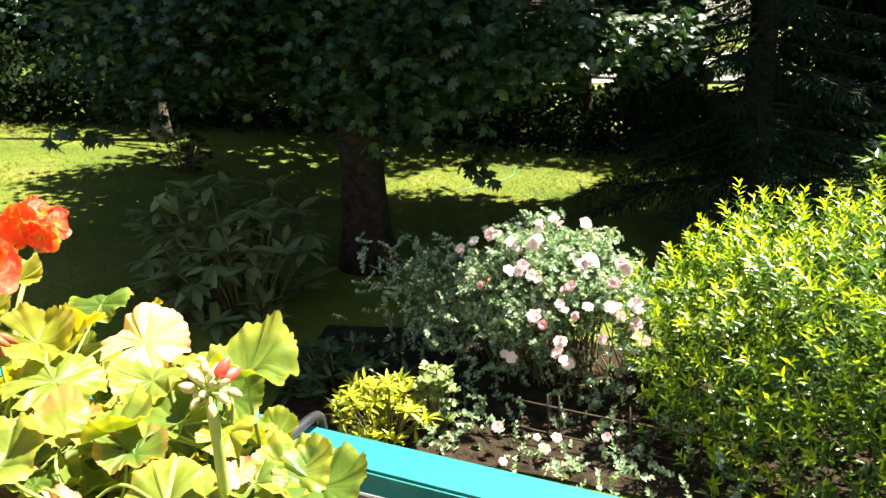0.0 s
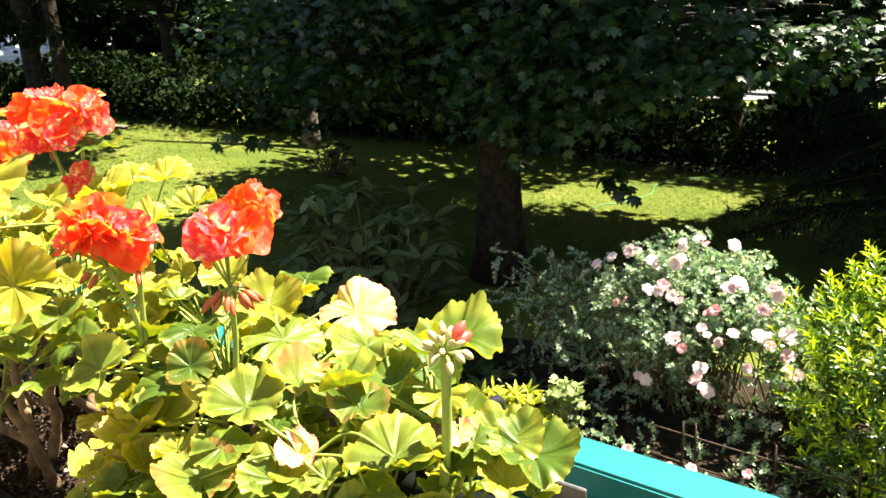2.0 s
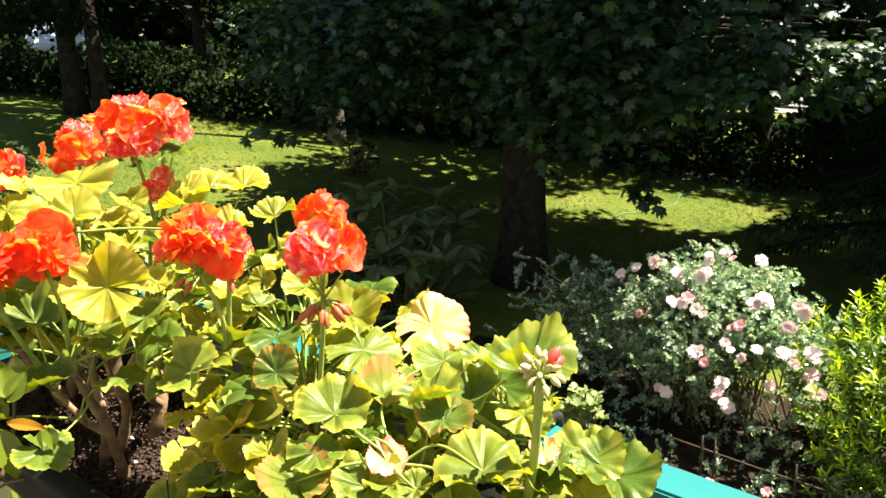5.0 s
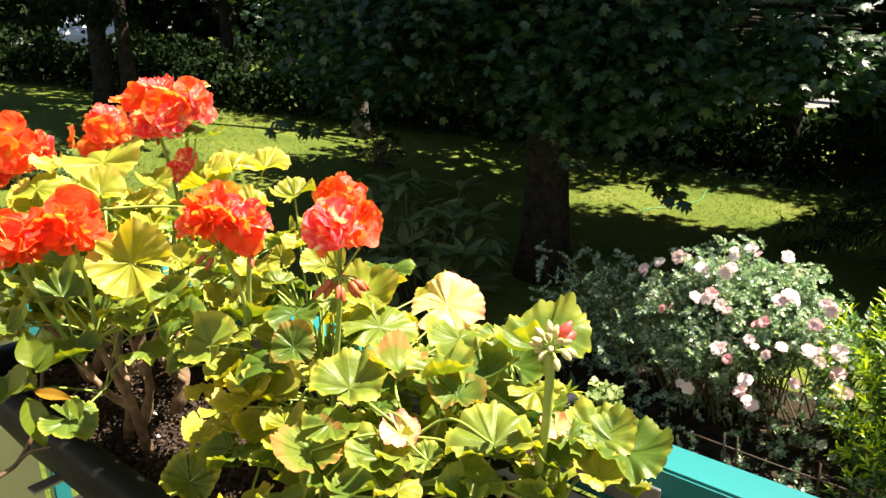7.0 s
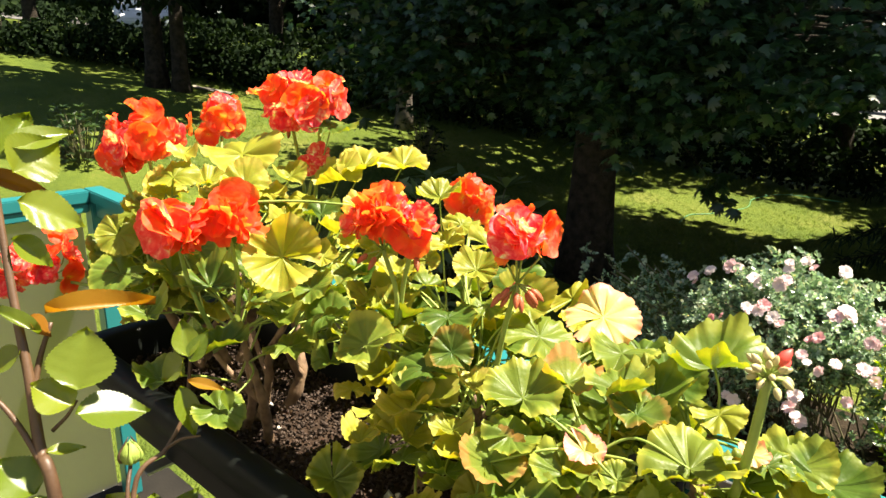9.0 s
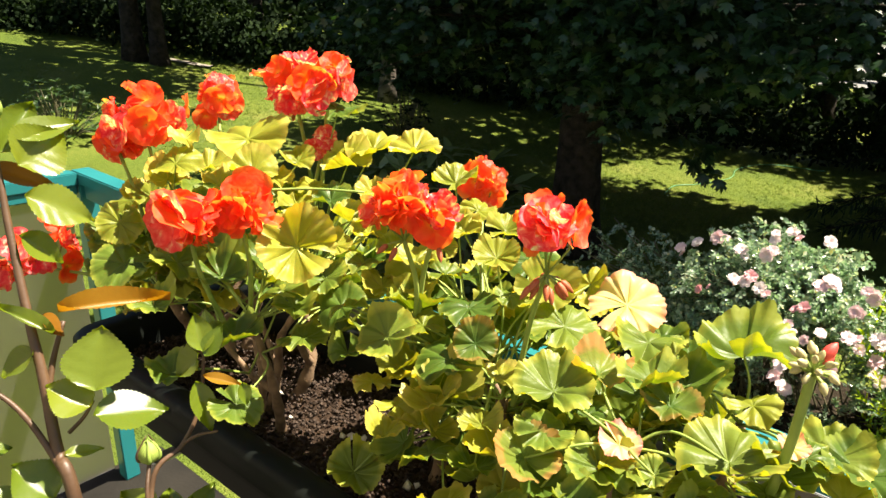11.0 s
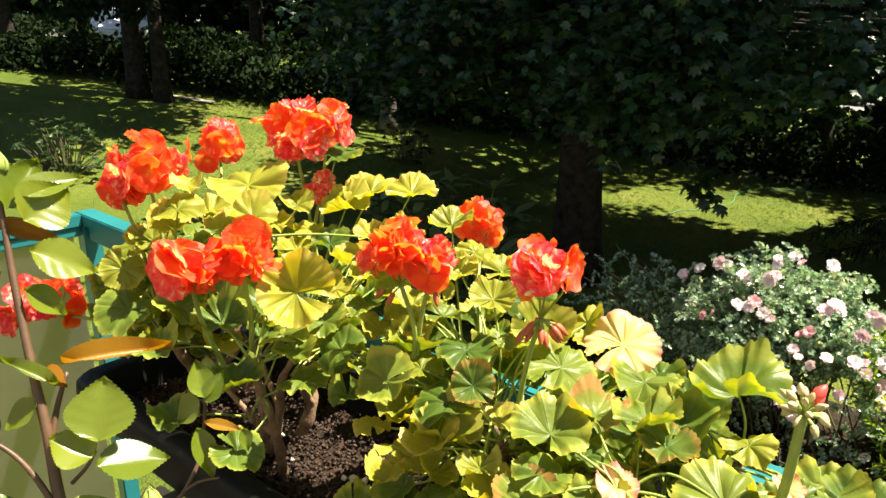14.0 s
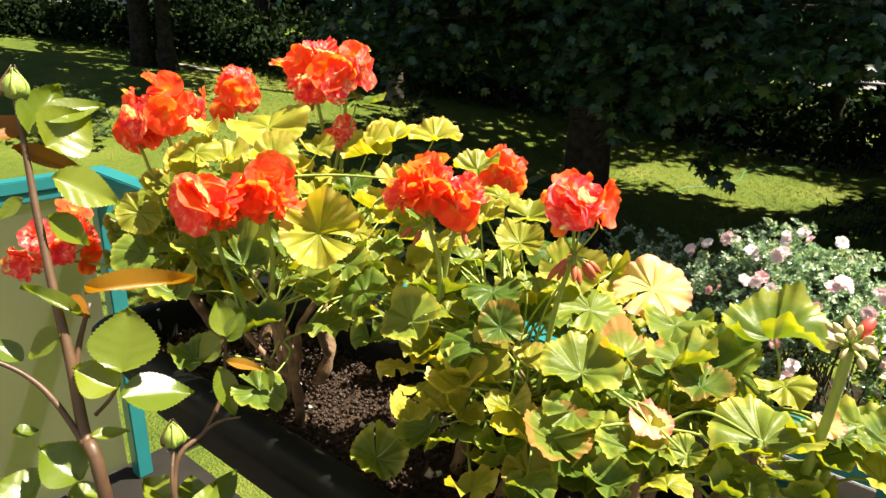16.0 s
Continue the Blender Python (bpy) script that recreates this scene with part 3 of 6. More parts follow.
def build_bracket(x):
    """A flat steel bracket under the box with a hook over the handrail."""
    b = thing("planter_bracket", (x, 0.45, FLOOR_Z - 0.01), "zinc steel hanger with a dark hook over the handrail", "bracket", "planter brackets")
    y_rail = 0.725 - 0.032 * (x + 2.10)
    pts = smooth_path([(x, 0.592, 2.60), (x, 0.594, 2.74), (x, y_rail - 0.066, 2.80), (x, y_rail - 0.03, 2.806), (x, y_rail + 0.004, 2.800), (x, y_rail + 0.012, 2.77)], 5)
    v, f = tube_arrays(pts, 0.0058, 8)
    part_arrays("hook", v, f, MAT["black_metal"], b, "dark glossy hook", smooth=True)
    bm = bmesh.new()
    box(bm, (x - 0.012, BY0 + 0.02, FLOOR_Z - 0.006), (x + 0.012, 0.594, FLOOR_Z - 0.001), 0.001)
    part("arm", bm, MAT["steel"], b)
    bm = bmesh.new()
    box(bm, (x - 0.012, 0.590, FLOOR_Z - 0.001), (x + 0.012, 0.595, 2.70), 0.001)
    part("upright", bm, MAT["steel"], b)


for bx in (-0.318, -1.02):
    build_bracket(bx)

# a flat steel strip along the back of the box
bm = bmesh.new()
box(bm, (BX0 + 0.1, 0.596, 2.745), (BX1 - 0.05, 0.600, 2.775), 0.001)
st = thing("steel_strip", ((BX0 + BX1) / 2, 0.598, 2.745), "flat shiny steel strip of the planter hanger", "bracket")
part("strip", bm, MAT["steel"], st)


# ---------------- pelargoniums ----------------
def pelargonium_leaf_mesh(seed, spokes=231, rings=9):
    """A round, pleated leaf with seven shallow lobes and a scalloped, ruffled rim, of diameter about 1, with its stalk at the origin."""
    r = random.Random(seed)
    span = radians(r.uniform(334, 356))
    cup, pleat, vee = r.uniform(0.0, 0.8), r.uniform(0.07, 0.13), r.uniform(0.0, 0.24)
    ph, ruffle = r.uniform(0, 6.28), r.uniform(0.026, 0.05)
    wave, waves = r.uniform(0.05, 0.15), r.choice((2, 3))
    left, right, tip = r.uniform(-1.3, 0.5), r.uniform(-1.3, 0.5), r.uniform(-0.9, 0.3)
    lobes = [r.uniform(0.25, 1.5) for _ in range(9)]
    sway = [r.uniform(-0.05, 0.05) for _ in range(3)]
    V, F = [(0, 0, 0)], []
    for i in range(1, rings + 1):
        q = i / rings
        for k in range(spokes):
            a = -span / 2 + span * k / (spokes - 1)
            lobe = lobes[int((a + math.pi) * 3.5 / math.pi)]
            arch = abs(math.sin(a * 3.5))
            tooth = abs(math.sin(a * 17.5)) ** 0.7
            rim = 1 + (0.03 * arch - 0.01) * q ** 2 + 0.044 * (tooth - 0.6) * q ** 9 + 0.035 * math.sin(a * 2 + ph)
            rad = 0.5 * q * rim
            x, y = rad * math.sin(a), rad * math.cos(a)
            z = cup * rad * rad * 1.5 + pleat * lobe * arch ** 0.8 * q * (1.35 - 0.9 * q) + vee * abs(x)
            z += left * max(0, -x - 0.08) ** 2 + right * max(0, x - 0.08) ** 2 + tip * max(0, y - 0.05) ** 2
            z += wave * math.sin(a * waves + ph) * q ** 2 + ruffle * (math.sin(a * 9 + ph * 3) + 0.4 * math.sin(a * 17 + ph)) * q ** 3 + 0.008 * math.sin(a * 28 + seed) * q ** 8
            z += sway[0] * math.sin(5 * x + 4 * y + ph) + sway[1] * math.sin(9 * y - 6 * x + ph * 2) * q + sway[2] * math.sin(11 * x + 3 * y) * q
            z += 0.006 * math.sin(23 * x + 17 * y + seed) * q
            V.append((x, y, z))
    for k in range(spokes - 1):
        F.append((0, 2 + k, 1 + k))
    for i in range(rings - 1):
        for k in range(spokes - 1):
            a = 1 + i * spokes + k
            F += [(a, a + 1, a + 1 + spokes), (a, a + 1 + spokes, a + spokes)]
    me = fast_mesh("leaf", V, F)
    me.polygons.foreach_set("use_smooth", [True] * len(F))
    return me


PEL_MESHES = [pelargonium_leaf_mesh(s) for s in range(18)]
PEL_SMALL = [pelargonium_leaf_mesh(s + 40, 99, 6) for s in range(12)]
# about where the camera stands; leaves and florets are turned to fit its view
VIEW_POINT = Vector((-0.1, -0.02, 3.22))
PLANTS = []
for i, (px, py) in enumerate([(-1.04, 0.47), (-0.82, 0.43), (-0.54, 0.47), (-0.30, 0.46)]):
    PLANTS.append(thing("geranium", (px, py, SOIL), "red-flowered geranium with scalloped yellow-green leaves in the planter", "flower", "geraniums in the planter"))


def nearest_plant(x):
    return min(PLANTS, key=lambda p: abs(p.location.x - x))


def stalk(parent, a, b, r0, r1, mat, name, bow=0.02, seed=0, sides=6, label=""):
    rr = random.Random(seed)
    a, b = Vector(a), Vector(b)
    mid = (a + b) / 2 + Vector((rr.uniform(-1, 1) * bow, rr.uniform(-1, 1) * bow, bow * 0.8))
    pts = smooth_path([a, mid, b], 6)
    rad = [r0 + (r1 - r0) * i / (len(pts) - 1) for i in range(len(pts))]
    v, f = tube_arrays(pts, rad, sides)
    return part_arrays(name, v, f, mat, parent, label, smooth=True)


STEM_TOPS = {}


def build_woody_stems():
    """Crooked bare stems that rise from the soil and fork."""
    rr = random.Random(5)
    for p in PLANTS:
        base = p.location
        tops = []
        for k in range(4):
            foot = Vector((base.x + rr.uniform(-0.05, 0.05), base.y + rr.uniform(-0.05, 0.04), base.z - 0.006))
            knee = foot + Vector((rr.uniform(-0.02, 0.02), rr.uniform(-0.02, 0.02), rr.uniform(0.05, 0.09)))
            top = knee + Vector((rr.uniform(-0.05, 0.05), rr.uniform(-0.05, 0.05), rr.uniform(0.08, 0.14)))
            pts = smooth_path([foot, knee, knee.lerp(top, 0.5) + Vector((rr.uniform(-0.015, 0.015), rr.uniform(-0.015, 0.015), 0)), top], 6)
            r0 = rr.uniform(0.0075, 0.011)
            rad = [r0 * (1 - 0.5 * i / (len(pts) - 1)) * (1 + 0.16 * math.sin(i * 1.9 + k)) for i in range(len(pts))]
            v, f = tube_arrays(pts, rad, 9)
            part_arrays("stem", v, f, MAT["woody"], p, smooth=True)
            fork = knee + Vector((rr.uniform(-0.05, 0.05), rr.uniform(-0.05, 0.02), rr.uniform(0.03, 0.07)))
            v, f = tube_arrays(smooth_path([knee, knee.lerp(fork, 0.5) + Vector((0, 0, -0.006)), fork], 5), [r0 * 0.62 * (1 - 0.03 * i) for i in range(11)], 8)
            part_arrays("stem", v, f, MAT["woody"], p, smooth=True)
            tops += [top, knee.lerp(top, 0.6), fork]
        STEM_TOPS[p.name] = tops


build_woody_stems()


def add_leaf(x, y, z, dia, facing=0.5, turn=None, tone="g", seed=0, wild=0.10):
    """One leaf with its stalk. facing: how open its round shape looks from the camera; turn: where its tip points in
    the view, in degrees from the right over the top.
    """
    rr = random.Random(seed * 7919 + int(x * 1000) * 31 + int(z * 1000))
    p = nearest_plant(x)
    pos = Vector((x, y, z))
    to = (VIEW_POINT - pos).normalized()
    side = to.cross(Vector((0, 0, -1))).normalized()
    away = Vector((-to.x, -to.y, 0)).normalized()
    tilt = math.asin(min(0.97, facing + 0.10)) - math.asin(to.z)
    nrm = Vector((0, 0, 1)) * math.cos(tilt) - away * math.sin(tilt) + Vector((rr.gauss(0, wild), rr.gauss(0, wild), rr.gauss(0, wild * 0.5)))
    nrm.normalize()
    near = sorted(STEM_TOPS[p.name], key=lambda s: (s - pos).length + max(0, s.z - z) * 2)
    node = near[rr.randrange(4)]
    if turn is None:
        ax = pos - node
    else:
        ax = side * math.cos(radians(turn)) + (Vector((0, 0, 1)) * facing + away * (1 - facing)) * math.sin(radians(turn))
    ax = (ax - nrm * ax.dot(nrm)).normalized()
    sd = ax.cross(nrm)
    m = Matrix(((sd.x, ax.x, nrm.x, x), (sd.y, ax.y, nrm.y, y), (sd.z, ax.z, nrm.z, z), (0, 0, 0, 1)))
    mat = MAT[{"g": "pel_green", "y": "pel_yellow", "p": "pel_pink", "o": "pel_rusty"}[tone]]
    pool = PEL_MESHES if seed < 400 else PEL_SMALL
    shared("leaf", pool[rr.randrange(len(pool))], mat, p, m @ Matrix.Scale(dia * 0.95, 4), {"y": "leaf toned yellow for light shining through", "p": "leaf turning pink and yellow", "o": "green leaf with a rusty orange edge"}.get(tone, ""))
    end = pos - nrm * 0.001
    stalk(p, node, end, 0.0016, 0.0011, MAT["green_stem"], "leaf_stalk", 0.014, rr.random(), 5)


# leaves by plant: x, y, z, width, facing, turn, tone
LEAVES_EAST = [
    (-0.161, 0.447, 2.874, 0.040, 0.50, 70, "y"), (-0.166, 0.455, 2.900, 0.068, 0.60, 60, "g"), (-0.173, 0.423, 2.894, 0.041, 0.50, 60, "y"),
    (-0.190, 0.455, 2.904, 0.060, 0.60, 70, "g"), (-0.204, 0.432, 2.910, 0.044, 0.55, 90, "g"), (-0.214, 0.428, 2.917, 0.025, 0.70, -80, "p"),
    (-0.215, 0.425, 2.894, 0.056, 0.50, 110, "g"), (-0.222, 0.411, 2.881, 0.038, 0.50, 90, "g"), (-0.245, 0.372, 2.886, 0.037, 0.50, 40, "g"),
    (-0.251, 0.350, 2.881, 0.041, 0.30, 90, "g"), (-0.248, 0.392, 2.908, 0.082, 0.45, 95, "g"), (-0.254, 0.466, 2.919, 0.047, 0.50, 60, "y"),
    (-0.268, 0.381, 2.879, 0.046, 0.50, 100, "g"),
]
LEAVES_EAST_FRONT = [
    (-0.292, 0.327, 2.883, 0.039, 0.50, 90, "y"), (-0.293, 0.365, 2.889, 0.031, 0.75, 80, "g"), (-0.280, 0.522, 2.934, 0.098, 0.42, 70, "g"),
    (-0.308, 0.424, 2.914, 0.054, 0.50, -20, "o"), (-0.312, 0.356, 2.889, 0.046, 0.45, 80, "g"), (-0.326, 0.370, 2.897, 0.036, 0.75, -60, "p"),
    (-0.328, 0.428, 2.929, 0.062, 0.45, 60, "g"), (-0.329, 0.313, 2.872, 0.043, 0.50, 70, "g"), (-0.332, 0.351, 2.883, 0.058, 0.65, 70, "g"),
    (-0.362, 0.381, 2.906, 0.036, 0.50, 40, "g"), (-0.365, 0.317, 2.868, 0.045, 0.50, -60, "g"), (-0.373, 0.421, 2.923, 0.057, 0.35, 80, "o"),
    (-0.380, 0.342, 2.900, 0.052, 0.60, 50, "g"),
]
LEAVES_MIDDLE = [
    (-0.381, 0.286, 2.861, 0.042, 0.50, 90, "g"), (-0.384, 0.321, 2.885, 0.059, 0.75, 100, "o"), (-0.394, 0.379, 2.916, 0.073, 0.60, 85, "g"),
    (-0.401, 0.532, 2.945, 0.083, 0.75, 50, "p"), (-0.432, 0.461, 2.936, 0.083, 0.60, 60, "g"), (-0.434, 0.320, 2.849, 0.045, 0.40, 60, "g"),
    (-0.443, 0.342, 2.879, 0.042, 0.50, 100, "y"), (-0.446, 0.296, 2.816, 0.049, 0.50, 80, "y"), (-0.453, 0.382, 2.904, 0.039, 0.50, 60, "y"),
    (-0.472, 0.482, 2.957, 0.064, 0.70, -30, "y"), (-0.481, 0.316, 2.843, 0.060, 0.45, 90, "g"), (-0.496, 0.401, 2.918, 0.048, 0.70, 120, "o"),
    (-0.497, 0.459, 2.950, 0.036, 0.50, 30, "g"),
]
LEAVES_MIDDLE_FRONT = [
    (-0.499, 0.358, 2.880, 0.075, 0.42, -60, "y"), (-0.511, 0.380, 2.901, 0.073, 0.35, 120, "g"), (-0.593, 0.326, 2.762, 0.062, 0.70, -90, "g"),
    (-0.526, 0.429, 2.936, 0.065, 0.50, 90, "g"), (-0.530, 0.480, 2.978, 0.051, 0.60, 60, "y"), (-0.534, 0.313, 2.842, 0.040, 0.50, 60, "y"),
    (-0.562, 0.398, 2.917, 0.054, 0.60, 100, "y"), (-0.569, 0.371, 2.880, 0.053, 0.30, 150, "y"), (-0.577, 0.453, 2.954, 0.043, 0.50, -30, "g"),
    (-0.600, 0.477, 2.973, 0.033, 0.80, 90, "y"), (-0.605, 0.425, 2.922, 0.057, 0.50, -60, "g"), (-0.621, 0.453, 2.957, 0.058, 0.40, 90, "y"),
    (-0.637, 0.391, 2.890, 0.044, 0.50, -60, "g"),
]
LEAVES_CENTRE = [
    (-0.646, 0.369, 2.867, 0.045, 0.60, -90, "g"), (-0.656, 0.435, 2.922, 0.051, 0.50, 120, "y"), (-0.665, 0.468, 2.992, 0.049, 0.50, 90, "g"),
    (-0.700, 0.259, 2.828, 0.060, 0.50, -60, "g"), (-0.705, 0.391, 2.932, 0.053, 0.50, 60, "g"), (-0.705, 0.355, 2.868, 0.063, 0.30, 120, "g"),
    (-0.706, 0.353, 2.980, 0.087, 0.85, 150, "y"), (-0.706, 0.544, 3.061, 0.072, 0.30, 70, "y"), (-0.709, 0.348, 2.910, 0.050, 0.50, -60, "g"),
    (-0.711, 0.414, 2.966, 0.039, 0.60, 0, "y"), (-0.719, 0.486, 3.013, 0.048, 0.45, 60, "y"), (-0.722, 0.344, 2.928, 0.060, 0.30, 110, "g"),
    (-0.723, 0.428, 2.846, 0.044, 0.50, 60, "g"),
]
LEAVES_WEST = [
    (-0.723, 0.446, 2.986, 0.053, 0.30, 90, "y"), (-0.740, 0.290, 2.882, 0.064, 0.50, 40, "g"), (-0.764, 0.347, 2.957, 0.055, 0.50, -90, "g"),
    (-0.779, 0.234, 2.849, 0.055, 0.50, -120, "g"), (-0.783, 0.306, 2.939, 0.067, 0.45, -70, "g"), (-0.785, 0.550, 3.051, 0.079, 0.22, 100, "y"),
    (-0.796, 0.513, 3.034, 0.074, 0.30, 110, "y"), (-0.821, 0.384, 3.038, 0.062, 0.45, 90, "y"), (-0.835, 0.533, 3.096, 0.076, 0.20, 60, "g"),
    (-0.846, 0.471, 3.034, 0.046, 0.40, 60, "y"), (-0.847, 0.440, 2.992, 0.059, 0.45, 30, "g"), (-0.871, 0.343, 2.956, 0.056, 0.50, 90, "g"),
    (-0.877, 0.419, 3.067, 0.107, 0.45, 80, "y"),
]
LEAVES_FAR_WEST = [
    (-0.618, 0.517, 3.038, 0.057, 0.40, 70, "y"), (-0.594, 0.530, 3.006, 0.047, 0.50, 60, "y"), (-0.553, 0.529, 2.991, 0.051, 0.50, 30, "y"),
    (-0.594, 0.504, 2.988, 0.045, 0.50, 100, "y"), (-0.674, 0.498, 3.019, 0.050, 0.45, 90, "y"),
    (-0.362, 0.500, 2.928, 0.070, 0.45, 60, "g"), (-0.312, 0.472, 2.912, 0.070, 0.50, 90, "g"), (-0.345, 0.445, 2.900, 0.066, 0.45, 130, "g"),
    (-0.897, 0.281, 2.877, 0.062, 0.50, -90, "g"), (-0.919, 0.329, 2.914, 0.067, 0.60, -60, "g"), (-0.971, 0.429, 2.989, 0.059, 0.40, 60, "y"),
    (-0.976, 0.372, 3.027, 0.075, 0.25, 90, "y"), (-0.992, 0.399, 3.055, 0.042, 0.50, -120, "y"), (-1.012, 0.303, 2.895, 0.087, 0.50, 140, "g"),
    (-1.052, 0.323, 2.940, 0.064, 0.80, -100, "y"), (-1.063, 0.376, 2.967, 0.065, 0.40, 120, "y"),
]
LEAVES_CANOPY = [
    (-1.008, 0.375, 3.000, 0.062, 0.35, 90, "y"), (-1.027, 0.449, 3.002, 0.070, 0.35, 60, "y"), (-0.858, 0.441, 3.013, 0.055, 0.40, 120, "y"),
    (-0.817, 0.472, 3.005, 0.051, 0.40, 60, "y"), (-0.772, 0.462, 2.998, 0.050, 0.45, 90, "g"), (-0.812, 0.439, 2.988, 0.050, 0.45, 30, "y"),
    (-0.696, 0.452, 2.974, 0.050, 0.50, 60, "y"), (-0.657, 0.454, 2.962, 0.046, 0.50, 100, "y"), (-0.684, 0.433, 2.946, 0.046, 0.50, 30, "g"),
]
LEAVES_UNDER = [
    (-1.066, 0.370, 2.906, 0.070, 0.50, 120, "g"), (-1.080, 0.369, 2.963, 0.057, 0.50, 60, "y"), (-0.857, 0.376, 2.979, 0.053, 0.50, 90, "g"),
    (-0.800, 0.395, 2.979, 0.048, 0.50, 60, "y"), (-0.612, 0.447, 2.932, 0.044, 0.50, 60, "y"), (-0.550, 0.346, 2.852, 0.045, 0.45, 60, "y"),
    (-0.593, 0.354, 2.858, 0.041, 0.50, 90, "y"), (-0.512, 0.336, 2.851, 0.043, 0.50, 60, "y"), (-0.561, 0.373, 2.867, 0.047, 0.40, 120, "y"),
]
# one leaf after another, plant by plant
for n, group in enumerate((LEAVES_EAST, LEAVES_EAST_FRONT, LEAVES_MIDDLE, LEAVES_MIDDLE_FRONT, LEAVES_CENTRE, LEAVES_WEST, LEAVES_FAR_WEST, LEAVES_CANOPY, LEAVES_UNDER)):
    for k, row in enumerate(group):
        add_leaf(*row, seed=n * 40 + k)

def over_bare_soil(x, y, z):
    """True where a leaf would shade the open patch of soil between the woody stems or hide it from the camera."""
    p = Vector((x, y, z))
    for away in (Vector(SUN_TO), VIEW_POINT - p):
        q = p - away * ((z - SOIL) / away.z)
        u = (q.x + 0.80) * 0.75 - (q.y - 0.45) * 0.66
        w = (q.x + 0.80) * 0.66 + (q.y - 0.45) * 0.75
        if abs(u) < 0.075 and abs(w) < 0.105:
            return True
    return False


rr = random.Random(21)
placed = 0
while placed < 250:
    x, y = rr.uniform(-1.20, -0.12), rr.uniform(0.33, 0.64)
    z = rr.uniform(2.76, 2.93) + 0.05 * max(0, -x - 0.5)
    if -0.92 < x < -0.62 and y < 0.52 and z < 2.88:
        continue                      # bare soil shows here
    if over_bare_soil(x, y, z):
        continue
    if x > -0.20 or (y > 0.5 and x > -0.30):
        continue                      # the box ends, the handrail shows
    if (y < 0.36 and z < 2.80) or (x > -0.48 and z > 2.885):
        continue
    add_leaf(x, y, z, rr.uniform(0.040, 0.075) if x > -0.6 else rr.uniform(0.035, 0.07), rr.uniform(0.1, 0.6), None, rr.choice("gggyy" if x < -0.45 else "ggggy"), 400 + placed, 0.35)
    placed += 1


def floret_mesh(seed, full):
    """One open flower of diameter about 1, facing +z: a flat one of broad petals, or a full one of many crinkled petals."""
    r = random.Random(seed)
    parts = []
    rings = ((6, 0.50, 0.22, 0.40), (5, 0.42, 0.55, 0.42), (5, 0.32, 0.95, 0.45)) if full else ((5, 0.54, 0.10, 0.60), (2, 0.36, 0.45, 0.5))
    for ring, (count, size, lift, broad) in enumerate(rings):
        for k in range(count):
            a = 2 * math.pi * (k + 0.5 * ring) / count + r.uniform(-0.2, 0.2)
            V, F = [], []
            nu, nv = 8, 9
            wv, s = r.uniform(0.88, 1.12), size * r.uniform(0.88, 1.12)
            tilt, curl = lift + r.uniform(-0.1, 0.3), r.uniform(-0.25, 0.45)
            crink, ph = (r.uniform(0.05, 0.11) if full else r.uniform(0.015, 0.045)), r.uniform(0, 6.3)
            notch = r.uniform(0.02, 0.10)
            for i in range(nu + 1):
                u = i / nu
                w = wv * broad * math.sin(min(1, u * 0.93 + 0.06) * math.pi * 0.74) ** 0.75
                for j in range(nv):
                    q = j / (nv - 1) * 2 - 1
                    rad = u * (1 - 0.22 * q * q * u - notch * math.exp(-(q * 3.5) ** 2) * u ** 3)
                    z = tilt * u - curl * u * u + 0.25 * u * (1 - u) + 0.14 * q * q * u + crink * math.sin(q * 5.5 + ph) * u * u + 0.02 * math.sin(q * 13 + ph * 2) * u ** 3
                    V.append((s * (rad * math.cos(a) - q * w * math.sin(a)), s * (rad * math.sin(a) + q * w * math.cos(a)), s * z + 0.02 * ring))
            for i in range(nu):
                for j in range(nv - 1):
                    b = i * nv + j
                    F += [(b, b + 1, b + 1 + nv), (b, b + 1 + nv, b + nv)]
            parts.append((np.array(V), np.array(F)))
    v, f = join_arrays(parts)
    me = fast_mesh("floret", v, f)
    me.polygons.foreach_set("use_smooth", [True] * len(f))
    return me


FLORETS = [floret_mesh(s, s % 3 == 0) for s in range(9)]


def frame_of(n, spin):
    n = Vector(n).normalized()
    x = n.orthogonal().normalized()
    y = n.cross(x)
    c, s = math.cos(spin), math.sin(spin)
    a, b = x * c + y * s, y * c - x * s
    return Matrix(((a.x, b.x, n.x, 0), (a.y, b.y, n.y, 0), (a.z, b.z, n.z, 0), (0, 0, 0, 1)))


def bud_mesh(name, length=1.0, fat=0.34):
    prof = [(0.12, 0), (0.8, 0.12), (1.0, 0.35), (0.92, 0.6), (0.55, 0.85), (0.08, 1.0)]
    v, f = tube_arrays([(0, 0, z * length) for _, z in prof], [r * fat for r, _ in prof], 8)
    me = fast_mesh(name, v, f)
    me.polygons.foreach_set("use_smooth", [True] * len(f))
    return me


BUD = bud_mesh("bud")


